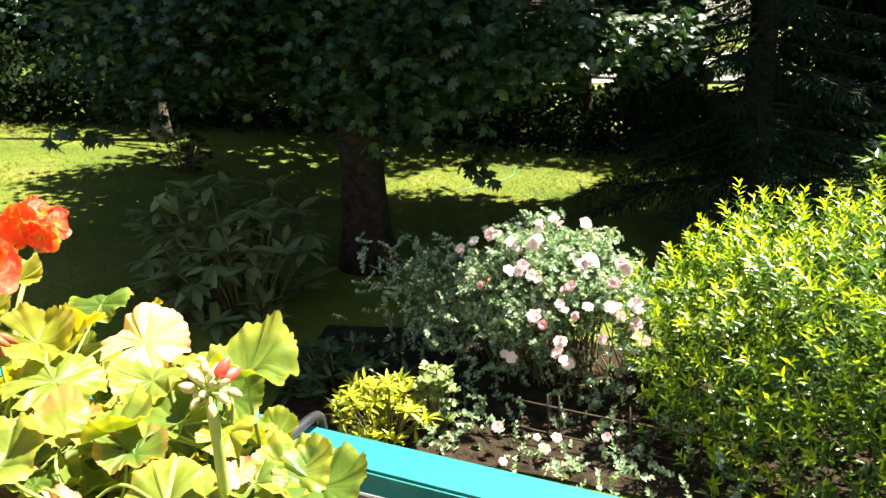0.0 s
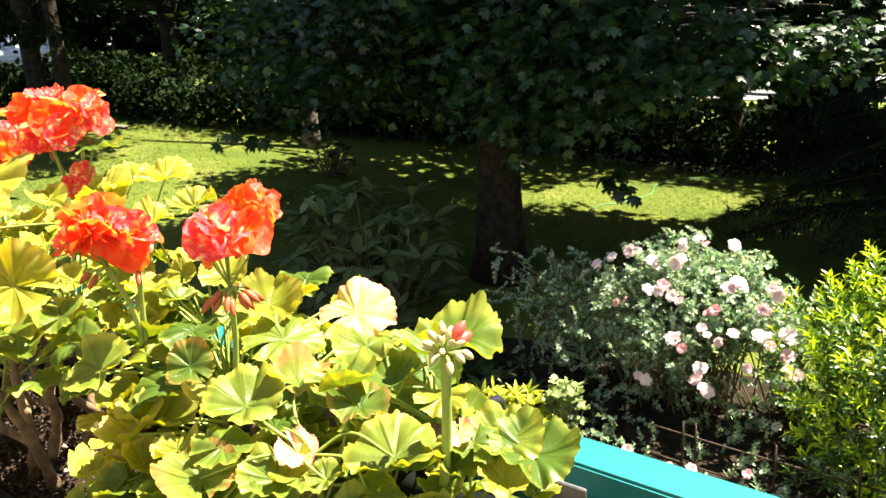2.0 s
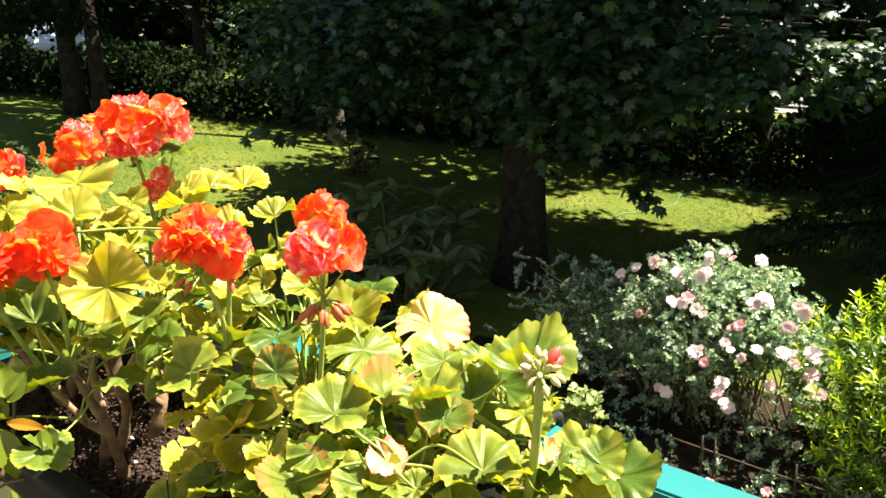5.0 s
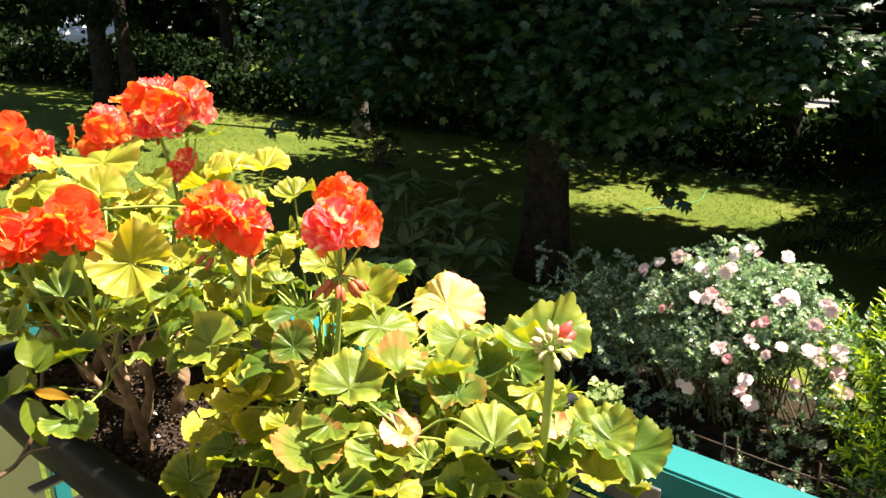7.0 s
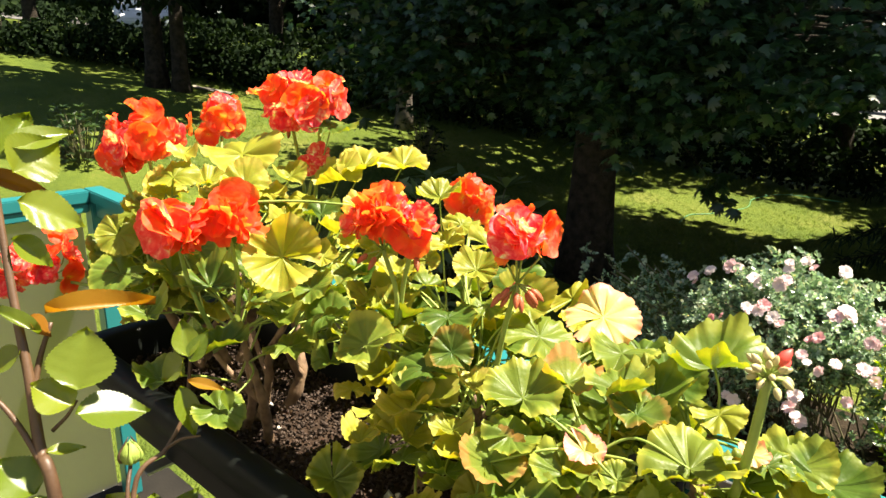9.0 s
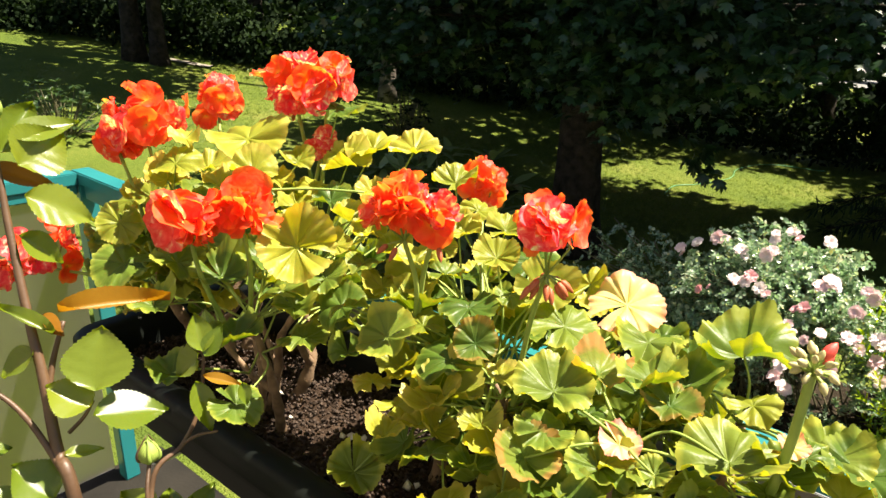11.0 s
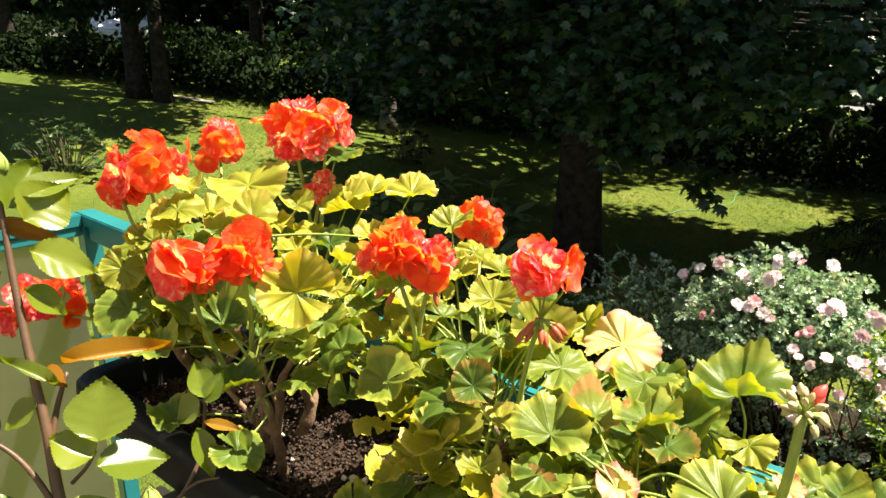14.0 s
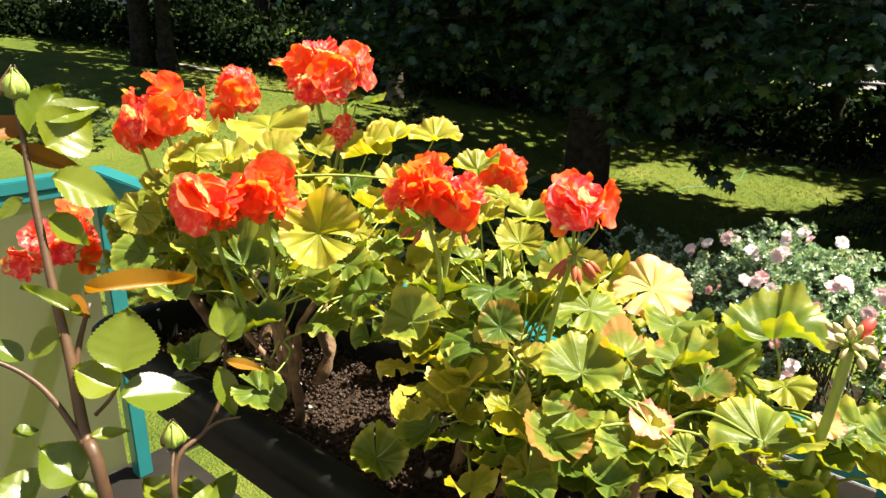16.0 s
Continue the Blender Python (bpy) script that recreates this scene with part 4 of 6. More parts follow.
def add_flower_head(x, y, z, radius, count, size, toward_view=0.35, seed=0, buds=2, drop=0.0, foot=None):
    """An umbel: a round cluster of florets on short stalks over one long stem. drop: how far the stem's top lies below the middle."""
    r = random.Random(seed)
    p = nearest_plant(x)
    c = Vector((x, y, z))
    hub = c - Vector((0, 0, radius * 0.55 + drop))
    node = Vector(foot) if foot else min(STEM_TOPS[p.name], key=lambda s: (s - hub).length + max(0, s.z - hub.z + 0.05) * 3)
    pts = smooth_path([node, node.lerp(hub, 0.5) + Vector((r.uniform(-0.012, 0.012), r.uniform(-0.01, 0.01), 0.012)), hub], 7)
    v, f = tube_arrays(pts, [0.0031 - 0.0008 * i / len(pts) for i in range(len(pts))], 7)
    head = part_arrays("flower_head", v, f, MAT["green_stem"], p, "red geranium flower head on a green stem", smooth=True)
    to = (VIEW_POINT - c).normalized()
    pedicels = []
    for k in range(count):
        g = (k + 0.5) / count
        zc = 1 - g * 1.55
        a = k * 2.39996 + r.uniform(-0.3, 0.3)
        s = math.sqrt(max(0, 1 - zc * zc))
        d = Vector((s * math.cos(a), s * math.sin(a), zc)) + to * toward_view * r.uniform(0.2, 1)
        d.normalize()
        q = c + d * radius * r.uniform(0.55, 1.45)
        face = (d + to * 0.35 + Vector((r.gauss(0, 0.25), r.gauss(0, 0.25), r.gauss(0, 0.25)))).normalized()
        m = Matrix.Translation(q - face * size * 0.12) @ frame_of(face, r.uniform(0, 6.3)) @ Matrix.Scale(size * r.uniform(0.85, 1.15), 4)
        shared("floret", FLORETS[r.randrange(len(FLORETS))], MAT["red_petal"], head, m)
        pedicels.append(tube_arrays([hub, hub.lerp(q, 0.55) + d * 0.006, q - face * size * 0.1], [0.0012, 0.001, 0.001], 5))
    for k in range(buds):
        a = r.uniform(0, 6.3)
        d = Vector((math.cos(a), math.sin(a), r.uniform(-0.9, -0.2))).normalized()
        q = hub + d * max(radius, 0.024) * r.uniform(0.35, 0.75)
        shared("flower_bud", BUD, MAT["calyx"], head, Matrix.Translation(q) @ frame_of(d + Vector((0, 0, -0.6)), 0) @ Matrix.Scale(0.0145, 4) @ Matrix.Diagonal((0.62, 0.62, 1.1, 1)))
        pedicels.append(tube_arrays([hub, hub.lerp(q, 0.5), q], 0.001, 5))
    part_each("flower_stalk", pedicels, MAT["green_stem"], head)
    return head


add_flower_head(-0.886, 0.505, 3.124, 0.035, 11, 0.045, seed=1, buds=1, foot=(-0.868, 0.52, 2.93))
add_flower_head(-0.846, 0.528, 3.134, 0.026, 6, 0.045, seed=11, buds=0, foot=(-0.862, 0.52, 2.96))
add_flower_head(-1.060, 0.380, 3.068, 0.033, 10, 0.048, seed=2, buds=0)
add_flower_head(-1.085, 0.350, 3.046, 0.026, 5, 0.050, seed=12, buds=0)
add_flower_head(-1.199, 0.584, 3.067, 0.038, 11, 0.045, seed=3, buds=0)
add_flower_head(-0.757, 0.259, 3.024, 0.015, 4, 0.062, seed=4, buds=0, foot=(-0.775, 0.31, 2.86))
add_flower_head(-0.735, 0.305, 3.026, 0.018, 5, 0.050, seed=5, buds=0, foot=(-0.770, 0.33, 2.87))
add_flower_head(-0.572, 0.380, 3.046, 0.024, 6, 0.046, seed=6, buds=2, drop=0.02, foot=(-0.590, 0.41, 2.87))
add_flower_head(-0.548, 0.398, 3.038, 0.014, 3, 0.044, seed=13, buds=1, drop=0.01, foot=(-0.582, 0.41, 2.89))
add_flower_head(-0.668, 0.646, 3.004, 0.024, 6, 0.046, seed=7, buds=0)
add_flower_head(-0.424, 0.403, 3.056, 0.016, 5, 0.046, seed=8, buds=18, drop=0.038, foot=(-0.455, 0.412, 2.86))
add_flower_head(-1.219, 0.276, 2.866, 0.042, 9, 0.056, seed=9, buds=0)
add_flower_head(-0.855, 0.520, 3.050, 0.014, 3, 0.034, seed=10, buds=0)


def add_budding_stem(x, y, z, radius, foot):
    """Closed buds packed round the top of a thick stem."""
    r = random.Random(31)
    p = nearest_plant(x)
    hub = Vector((x, y, z - 0.008))
    pts = smooth_path([Vector(foot), Vector(foot).lerp(hub, 0.55) + Vector((0.003, 0, 0.002)), hub], 8)
    v, f = tube_arrays(pts, [0.0041 - 0.0006 * i / len(pts) for i in range(len(pts))], 10)
    head = part_arrays("budding_stem", v, f, MAT["green_stem"], p, "thick stem topped by pale unopened buds", smooth=True)
    ped = []
    count = 19
    for k in range(count):
        a = k * 2.4
        zc = 1 - (k + 0.5) / count * 1.45
        s = math.sqrt(max(0, 1 - zc * zc))
        d = Vector((s * math.cos(a), s * math.sin(a), zc)).normalized()
        q = hub + d * radius * r.uniform(0.4, 0.7) + Vector((0, 0, 0.004))
        red = k in (3, 11)
        size = r.uniform(0.0078, 0.0102) * (1.5 if red else 1)
        aim = d + Vector((0, 0, 0.1 if zc > 0 else -0.55))
        shared("flower_bud", BUD, MAT["red_bud"] if red else MAT["bud"], head, Matrix.Translation(q) @ frame_of(aim, a) @ Matrix.Scale(size, 4) @ Matrix.Diagonal((0.9, 0.9, 1.05, 1)), "red bud" if red else "")
        ped.append(tube_arrays([hub, hub.lerp(q, 0.6), q + d * 0.002], [0.0018, 0.0014, 0.0014], 6))
    part_each("flower_stalk", ped, MAT["green_stem"], head)


add_budding_stem(-0.210, 0.409, 3.000, 0.018, (-0.226, 0.416, 2.840))

# a long bare stalk that lies across the leaves
stalk(nearest_plant(-0.78), (-0.769, 0.36, 3.031), (-0.682, 0.433, 3.031), 0.0017, 0.0014, MAT["green_stem"], "leaf_stalk", 0.003, 3, 7)

# ---------------- potted rose on the balcony ----------------
def rose_leaf_mesh(seed):
    """A pointed oval leaf of length 1 along +y with a toothed edge and a folded midrib."""
    r = random.Random(seed)
    nu, half = 36, 4
    fold, curl, wid = r.uniform(0.06, 0.16), r.uniform(-0.10, 0.22), r.uniform(0.31, 0.35)
    V, F = [], []
    n = half * 2 + 1
    for i in range(nu + 1):
        u = i / nu
        w = wid * math.sin(math.pi * u ** 0.82) * (1.12 - 0.22 * u) + (0.024 if i % 2 and 1 < i < nu - 1 else 0)
        for j in range(n):
            q = (j - half) / half
            V.append((w * q, u, fold * abs(q) - curl * u * u + 0.008 * math.sin(u * 34 - abs(q) * 7) * abs(q) * (1 - abs(q) * 0.7)))
    for i in range(nu):
        for j in range(n - 1):
            a = i * n + j
            F += [(a, a + 1, a + 1 + n), (a, a + 1 + n, a + n)]
    me = fast_mesh("leaf", V, F)
    me.polygons.foreach_set("use_smooth", [True] * len(F))
    return me


ROSE_MESHES = [rose_leaf_mesh(s) for s in range(4)]


def build_balcony_rose():
    pot_at = Vector((-0.62, 0.10, 1.78))
    rose = thing("potted_rose", pot_at, "young rose with glossy leaves and green buds in a dark pot", "rose bush")
    prof = [(0.0, 0.0), (0.085, 0.0), (0.115, 0.20), (0.122, 0.20), (0.122, 0.225), (0.108, 0.225), (0.10, 0.19), (0.0, 0.19)]
    v, f = tube_arrays([pot_at + Vector((0, 0, z)) for _, z in prof], [max(r, 0.001) for r, _ in prof], 24, closed=False)
    part_arrays("pot", v, f, MAT["box"], rose, smooth=False)

    def cane(points, r0, r1, n=7):
        pts = smooth_path(points, n)
        v, f = tube_arrays(pts, [r0 + (r1 - r0) * i / (len(pts) - 1) for i in range(len(pts))], 8)
        return part_arrays("stem", v, f, MAT["rose_stem"], rose, smooth=True)

    cane([(-0.61, 0.09, 1.96), (-0.64, 0.085, 2.5), (-0.687, 0.090, 2.812), (-0.711, 0.091, 2.857), (-0.734, 0.098, 2.917), (-0.754, 0.102, 2.963), (-0.785, 0.110, 3.036), (-0.800, 0.115, 3.078), (-0.818, 0.121, 3.133)], 0.0072, 0.0023)
    cane([(-0.734, 0.097, 2.895), (-0.745, 0.112, 2.928), (-0.752, 0.128, 2.957)], 0.0035, 0.002)
    cane([(-0.700, 0.090, 2.84), (-0.729, 0.080, 2.885), (-0.750, 0.066, 2.912), (-0.772, 0.040, 2.935)], 0.003, 0.0016)
    cane([(-0.63, 0.11, 1.96), (-0.69, 0.15, 2.60), (-0.737, 0.176, 2.754), (-0.740, 0.217, 2.785), (-0.747, 0.245, 2.818), (-0.764, 0.265, 2.866), (-0.771, 0.275, 2.893)], 0.0036, 0.0016)
    cane([(-0.62, 0.12, 1.96), (-0.66, 0.145, 2.60), (-0.683, 0.147, 2.765), (-0.707, 0.165, 2.812)], 0.003, 0.002)
    cane([(-0.740, 0.217, 2.785), (-0.722, 0.225, 2.800), (-0.705, 0.238, 2.806)], 0.002, 0.0012)
    cane([(-0.722, 0.106, 2.865), (-0.716, 0.118, 2.878), (-0.716, 0.128, 2.890)], 0.002, 0.0014)

    def leaf(base, tip, width, tone="g", facing=0.45, seed=0):
        base, tip = Vector(base), Vector(tip)
        ax = tip - base
        ln = ax.length
        ax.normalize()
        to = (VIEW_POINT - base).normalized()
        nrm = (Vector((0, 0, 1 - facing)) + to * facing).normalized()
        sd = ax.cross(nrm).normalized()
        nrm = sd.cross(ax)
        m = Matrix(((sd.x * width, ax.x * ln, nrm.x * ln, base.x), (sd.y * width, ax.y * ln, nrm.y * ln, base.y), (sd.z * width, ax.z * ln, nrm.z * ln, base.z), (0, 0, 0, 1)))
        m = m @ Matrix.Diagonal((1.5, 1, 1, 1))
        shared("leaf", ROSE_MESHES[seed % 4], MAT["orange_leaf" if tone == "o" else "rosebush_leaf"], rose, m, "young orange leaf" if tone == "o" else "")

    leaf((-0.806, 0.121, 3.101), (-0.815, 0.157, 3.142), 0.038, "g", .85, seed=0)
    leaf((-0.802, 0.129, 3.113), (-0.795, 0.186, 3.127), 0.024, "g", .55, seed=1)
    leaf((-0.793, 0.128, 3.091), (-0.794, 0.171, 3.117), 0.052, "g", .9, seed=2)
    leaf((-0.814, 0.109, 3.090), (-0.797, 0.160, 3.065), 0.020, "o", .6, seed=3)
    leaf((-0.811, 0.116, 3.098), (-0.828, 0.103, 3.117), 0.029, "o", .6, seed=0)
    leaf((-0.782, 0.125, 3.067), (-0.764, 0.175, 3.040), 0.036, "g", .65, seed=1)
    leaf((-0.779, 0.114, 3.034), (-0.767, 0.143, 3.005), 0.026, "g", .6, seed=2)
    leaf((-0.796, 0.106, 3.049), (-0.805, 0.085, 3.033), 0.018, "g", .4, seed=3)
    leaf((-0.738, 0.120, 2.972), (-0.711, 0.209, 2.971), 0.022, "o", .5, seed=0)
    leaf((-0.749, 0.109, 2.969), (-0.744, 0.126, 2.947), 0.020, "o", .3, seed=1)
    leaf((-0.737, 0.112, 2.954), (-0.764, 0.083, 2.987), 0.015, "g", .4, seed=2)
    leaf((-0.698, 0.124, 2.909), (-0.715, 0.145, 2.959), 0.055, "g", .5, seed=3)
    leaf((-0.698, 0.118, 2.895), (-0.721, 0.095, 2.919), 0.041, "g", .5, seed=0)
    leaf((-0.695, 0.118, 2.888), (-0.677, 0.178, 2.879), 0.039, "g", .45, seed=1)
    leaf((-0.744, 0.100, 2.940), (-0.755, 0.072, 2.924), 0.029, "g", .35, seed=2)
    leaf((-0.707, 0.093, 2.855), (-0.701, 0.125, 2.849), 0.013, "g", .4, seed=3)
    leaf((-0.705, 0.079, 2.820), (-0.729, 0.061, 2.854), 0.044, "g", .5, seed=0)
    leaf((-0.731, 0.050, 2.805), (-0.751, 0.031, 2.825), 0.041, "g", .5, seed=1)
    leaf((-0.710, 0.068, 2.806), (-0.703, 0.101, 2.797), 0.024, "g", .3, seed=2)
    leaf((-0.766, 0.071, 2.916), (-0.785, 0.055, 2.938), 0.020, "g", .4, seed=3)
    leaf((-0.759, 0.050, 2.856), (-0.759, 0.071, 2.851), 0.015, "g", .4, seed=0)
    leaf((-0.735, 0.248, 2.885), (-0.751, 0.252, 2.923), 0.027, "g", .5, seed=0)
    leaf((-0.732, 0.249, 2.880), (-0.727, 0.267, 2.912), 0.020, "g", .5, seed=1)
    leaf((-0.737, 0.246, 2.883), (-0.752, 0.223, 2.860), 0.035, "g", .4, seed=2)
    leaf((-0.729, 0.242, 2.860), (-0.696, 0.266, 2.853), 0.013, "o", .5, seed=3)
    leaf((-0.697, 0.267, 2.855), (-0.687, 0.264, 2.832), 0.014, "g", .6, seed=0)
    leaf((-0.735, 0.235, 2.855), (-0.707, 0.235, 2.805), 0.024, "g", .3, seed=1)
    r5 = random.Random(12)
    for k in range(90):
        z = r5.uniform(2.42, 2.735)
        b = Vector((-0.675 - 0.22 * (z - 2.68) + r5.uniform(-0.08, 0.07), 0.130 + r5.uniform(-0.09, 0.09), z))
        a = r5.uniform(0, 6.28)
        leaf(b, b + Vector((math.cos(a) * 0.055, math.sin(a) * 0.055, r5.uniform(-0.01, 0.02))), r5.uniform(0.026, 0.034), seed=k)

    def rosebud(at, d, size):
        at, d = Vector(at), Vector(d).normalized()
        head = shared("rosebud", BUD, MAT["green_stem"], rose, Matrix.Translation(at) @ frame_of(d, 0) @ Matrix.Scale(size, 4) @ Matrix.Diagonal((1.3, 1.3, 1, 1)), "closed green rosebud with pointed sepals")
        for k in range(5):
            f = frame_of(d, k * 1.2566)
            out = Vector(f.col[0][:3])
            p0, p1, p2 = at + out * size * 0.36 + d * size * 0.15, at + out * size * 0.42 + d * size * 0.55, at + out * size * (0.03 + 0.04 * (k % 3)) + d * size * (1.12 + 0.1 * (k % 2))
            v, fc = tube_arrays(smooth_path([p0, p1, p2], 4), [0.0022, 0.0026, 0.0024, 0.0020, 0.0016, 0.0012, 0.0009, 0.0007, 0.0004], 5)
            part_arrays("sepal", v, fc, MAT["rose_stem"] if k % 2 else MAT["green_stem"], head, smooth=True)

    rosebud((-0.818, 0.121, 3.130), (-0.05, 0.1, 1), 0.024)
    rosebud((-0.707, 0.165, 2.808), (-0.02, 0.05, 1), 0.024)
    rosebud((-0.771, 0.275, 2.890), (0, 0, 1), 0.020)


build_balcony_rose()

# ---------------- leaf clouds for shrubs and trees ----------------
LANCE, OVAL, MAPLE = lance_leaf(), oval_leaf(), maple_leaf()


def ball(n, centre, radii, shell=0.0):
    d = unit(rng.normal(size=(n, 3)))
    r = (shell + (1 - shell) * rng.random((n, 1))) ** (1 / 3)
    return np.asarray(centre) + d * r * np.asarray(radii), d


def shoots(tips, dirs, per, length, leaf, spread, leaf_from=0.1):
    """Leafy shoots: leaves spiral up each shoot of the given length."""
    n = len(tips)
    k = np.tile(np.arange(per), n)
    i = np.repeat(np.arange(n), per)
    d = unit(dirs)[i]
    u = leaf_from + (1 - leaf_from) * (k + rng.random(n * per) * 0.6) / per
    side = unit(np.cross(d, rng.normal(size=(n, 3))[i] + 1e-3))
    bi = np.cross(d, side)
    ang = k * 2.4 + rng.random(n * per) * 0.6
    out = side * np.cos(ang)[:, None] + bi * np.sin(ang)[:, None]
    open_ = spread * (1.15 - 0.75 * u)[:, None]
    A = unit(d + out * open_ * 1.6)
    P = tips[i] - d * (1 - u)[:, None] * length
    N = unit(d * 0.9 - out * 0.5 + np.array([0, 0, 0.5]))
    return P, A, N, leaf * (0.7 + 0.5 * rng.random(n * per)) * (1.1 - 0.35 * u)


def build_hedge():
    """The clipped but shaggy bush beside the roses."""
    h = thing("laurel_bush", (1.2, 5.6, 0.0), "large bright green shrub with pointed glossy leaves", "shrub")
    n = 2000
    d = unit(rng.normal(size=(n * 2, 3)))
    d = d[d[:, 2] > -0.35][:n]
    c, rad = np.array([1.55, 5.75, 0.50]), np.array([2.0, 1.5, 1.37])
    tips = c + np.sign(d) * np.abs(d) ** 0.8 * rad * (0.82 + 0.24 * rng.random((len(d), 1)))
    lump = np.array([noise.noise(Vector(p * 1.7)) for p in tips])
    tips += d * lump[:, None] * 0.30
    keep = tips[:, 2] > 0.08
    tips, d = tips[keep], d[keep]
    dirs = d * 0.8 + np.array([0, 0, 0.9]) + rng.normal(size=d.shape) * 0.28
    P, A, N, S = shoots(tips, dirs, 15, 0.24, 0.102, 0.95)
    slim = lance_leaf(0.125, 0.05, 0.16)
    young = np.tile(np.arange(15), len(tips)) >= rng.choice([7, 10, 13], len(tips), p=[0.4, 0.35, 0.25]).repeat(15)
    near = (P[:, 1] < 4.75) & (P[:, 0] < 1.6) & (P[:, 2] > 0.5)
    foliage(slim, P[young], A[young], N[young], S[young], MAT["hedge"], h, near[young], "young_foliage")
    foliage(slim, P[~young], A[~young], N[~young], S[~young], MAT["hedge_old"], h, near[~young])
    # mature leaf tone inside the bush, also painting its gaps as shaded
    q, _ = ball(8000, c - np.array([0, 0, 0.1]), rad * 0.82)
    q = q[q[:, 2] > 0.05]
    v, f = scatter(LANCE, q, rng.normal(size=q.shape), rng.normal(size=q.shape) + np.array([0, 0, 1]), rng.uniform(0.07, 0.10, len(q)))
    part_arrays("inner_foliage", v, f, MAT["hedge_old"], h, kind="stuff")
    tubes = []
    for k in range(26):
        a = rng.uniform(0, 6.28)
        foot = np.array([1.35 + rng.normal() * 0.5, 5.75 + rng.normal() * 0.3, -0.03])
        top = c + np.array([math.cos(a) * 1.5, math.sin(a) * 0.9, rng.uniform(0.3, 1.0)])
        tubes.append(tube_arrays(smooth_path([foot, foot * 0.6 + top * 0.4 + np.array([0, 0, 0.2]), top], 4), [0.016 - 0.0013 * i for i in range(9)], 5))
    part_each("branch", tubes, MAT["cane"], h)


def double_rose_mesh(seed):
    """A full rose bloom about 1 across, facing +z."""
    r = random.Random(seed)
    parts = []
    for ring, (count, size, tilt) in enumerate(((6, 0.5, 0.12), (6, 0.42, 0.35), (5, 0.32, 0.6), (4, 0.2, 0.9))):
        for k in range(count):
            a = 2 * math.pi * (k + 0.5 * ring) / count + r.uniform(-0.2, 0.2)
            V, F = [], []
            for i in range(4):
                u = i / 3
                w = 0.42 * math.sin(min(1, u + 0.15) * math.pi * 0.8)
                for j in range(4):
                    q = j / 3 * 2 - 1
                    z = tilt * u * (1.2 - 0.4 * u) + 0.1 * q * q
                    V.append((size * (u * math.cos(a) - q * w * math.sin(a)), size * (u * math.sin(a) + q * w * math.cos(a)), size * z))
            for i in range(3):
                for j in range(3):
                    b = i * 4 + j
                    F += [(b, b + 1, b + 5), (b, b + 5, b + 4)]
            parts.append((np.array(V), np.array(F)))
    v, f = join_arrays(parts)
    me = fast_mesh("rose_bloom", v, f)
    me.polygons.foreach_set("use_smooth", [True] * len(f))
    return me


BLOOMS = [double_rose_mesh(s) for s in range(3)]
BLOOMS_TOP = [(-2.03, 5.47, 1.35), (-1.74, 5.49, 1.50), (-1.51, 5.34, 1.49), (-1.31, 5.32, 1.50), (-1.25, 5.79, 1.59), (-0.98, 5.81, 1.56), (-0.89, 5.24, 1.38), (-0.84, 5.30, 1.41),
           (-0.56, 5.40, 1.33), (-0.46, 5.25, 1.08), (-0.44, 5.22, 0.93), (-0.38, 5.28, 0.75), (-1.01, 4.97, 0.80), (-0.95, 5.04, 0.58), (-1.42, 5.00, 0.59), (-1.22, 4.97, 1.00)]
BLOOMS_MID = [(-0.81, 5.07, 1.09), (-1.02, 5.02, 1.11), (-1.38, 5.12, 1.32), (-1.27, 5.10, 1.30), (-1.48, 5.13, 1.32), (-0.64, 5.24, 1.25), (-0.69, 5.07, 0.83), (-0.48, 5.39, 0.23),
           (-0.11, 5.80, 1.06), (-0.56, 5.16, 1.01), (-0.64, 5.13, 1.08), (-1.31, 5.51, 1.58), (-1.90, 5.49, 1.43), (-1.03, 4.99, 0.69), (-0.89, 5.02, 1.02)]
BLOOMS_DEEP = [(-1.71, 5.09, 1.17), (-1.14, 4.96, 0.94), (-0.95, 5.10, 1.24), (-1.36, 5.15, 1.36), (-1.35, 4.38, 0.31), (-1.05, 4.43, 0.25), (-0.98, 4.40, 0.18), (-1.27, 4.26, 0.10),
           (-0.55, 4.55, 0.28), (-0.91, 4.47, 0.25)]


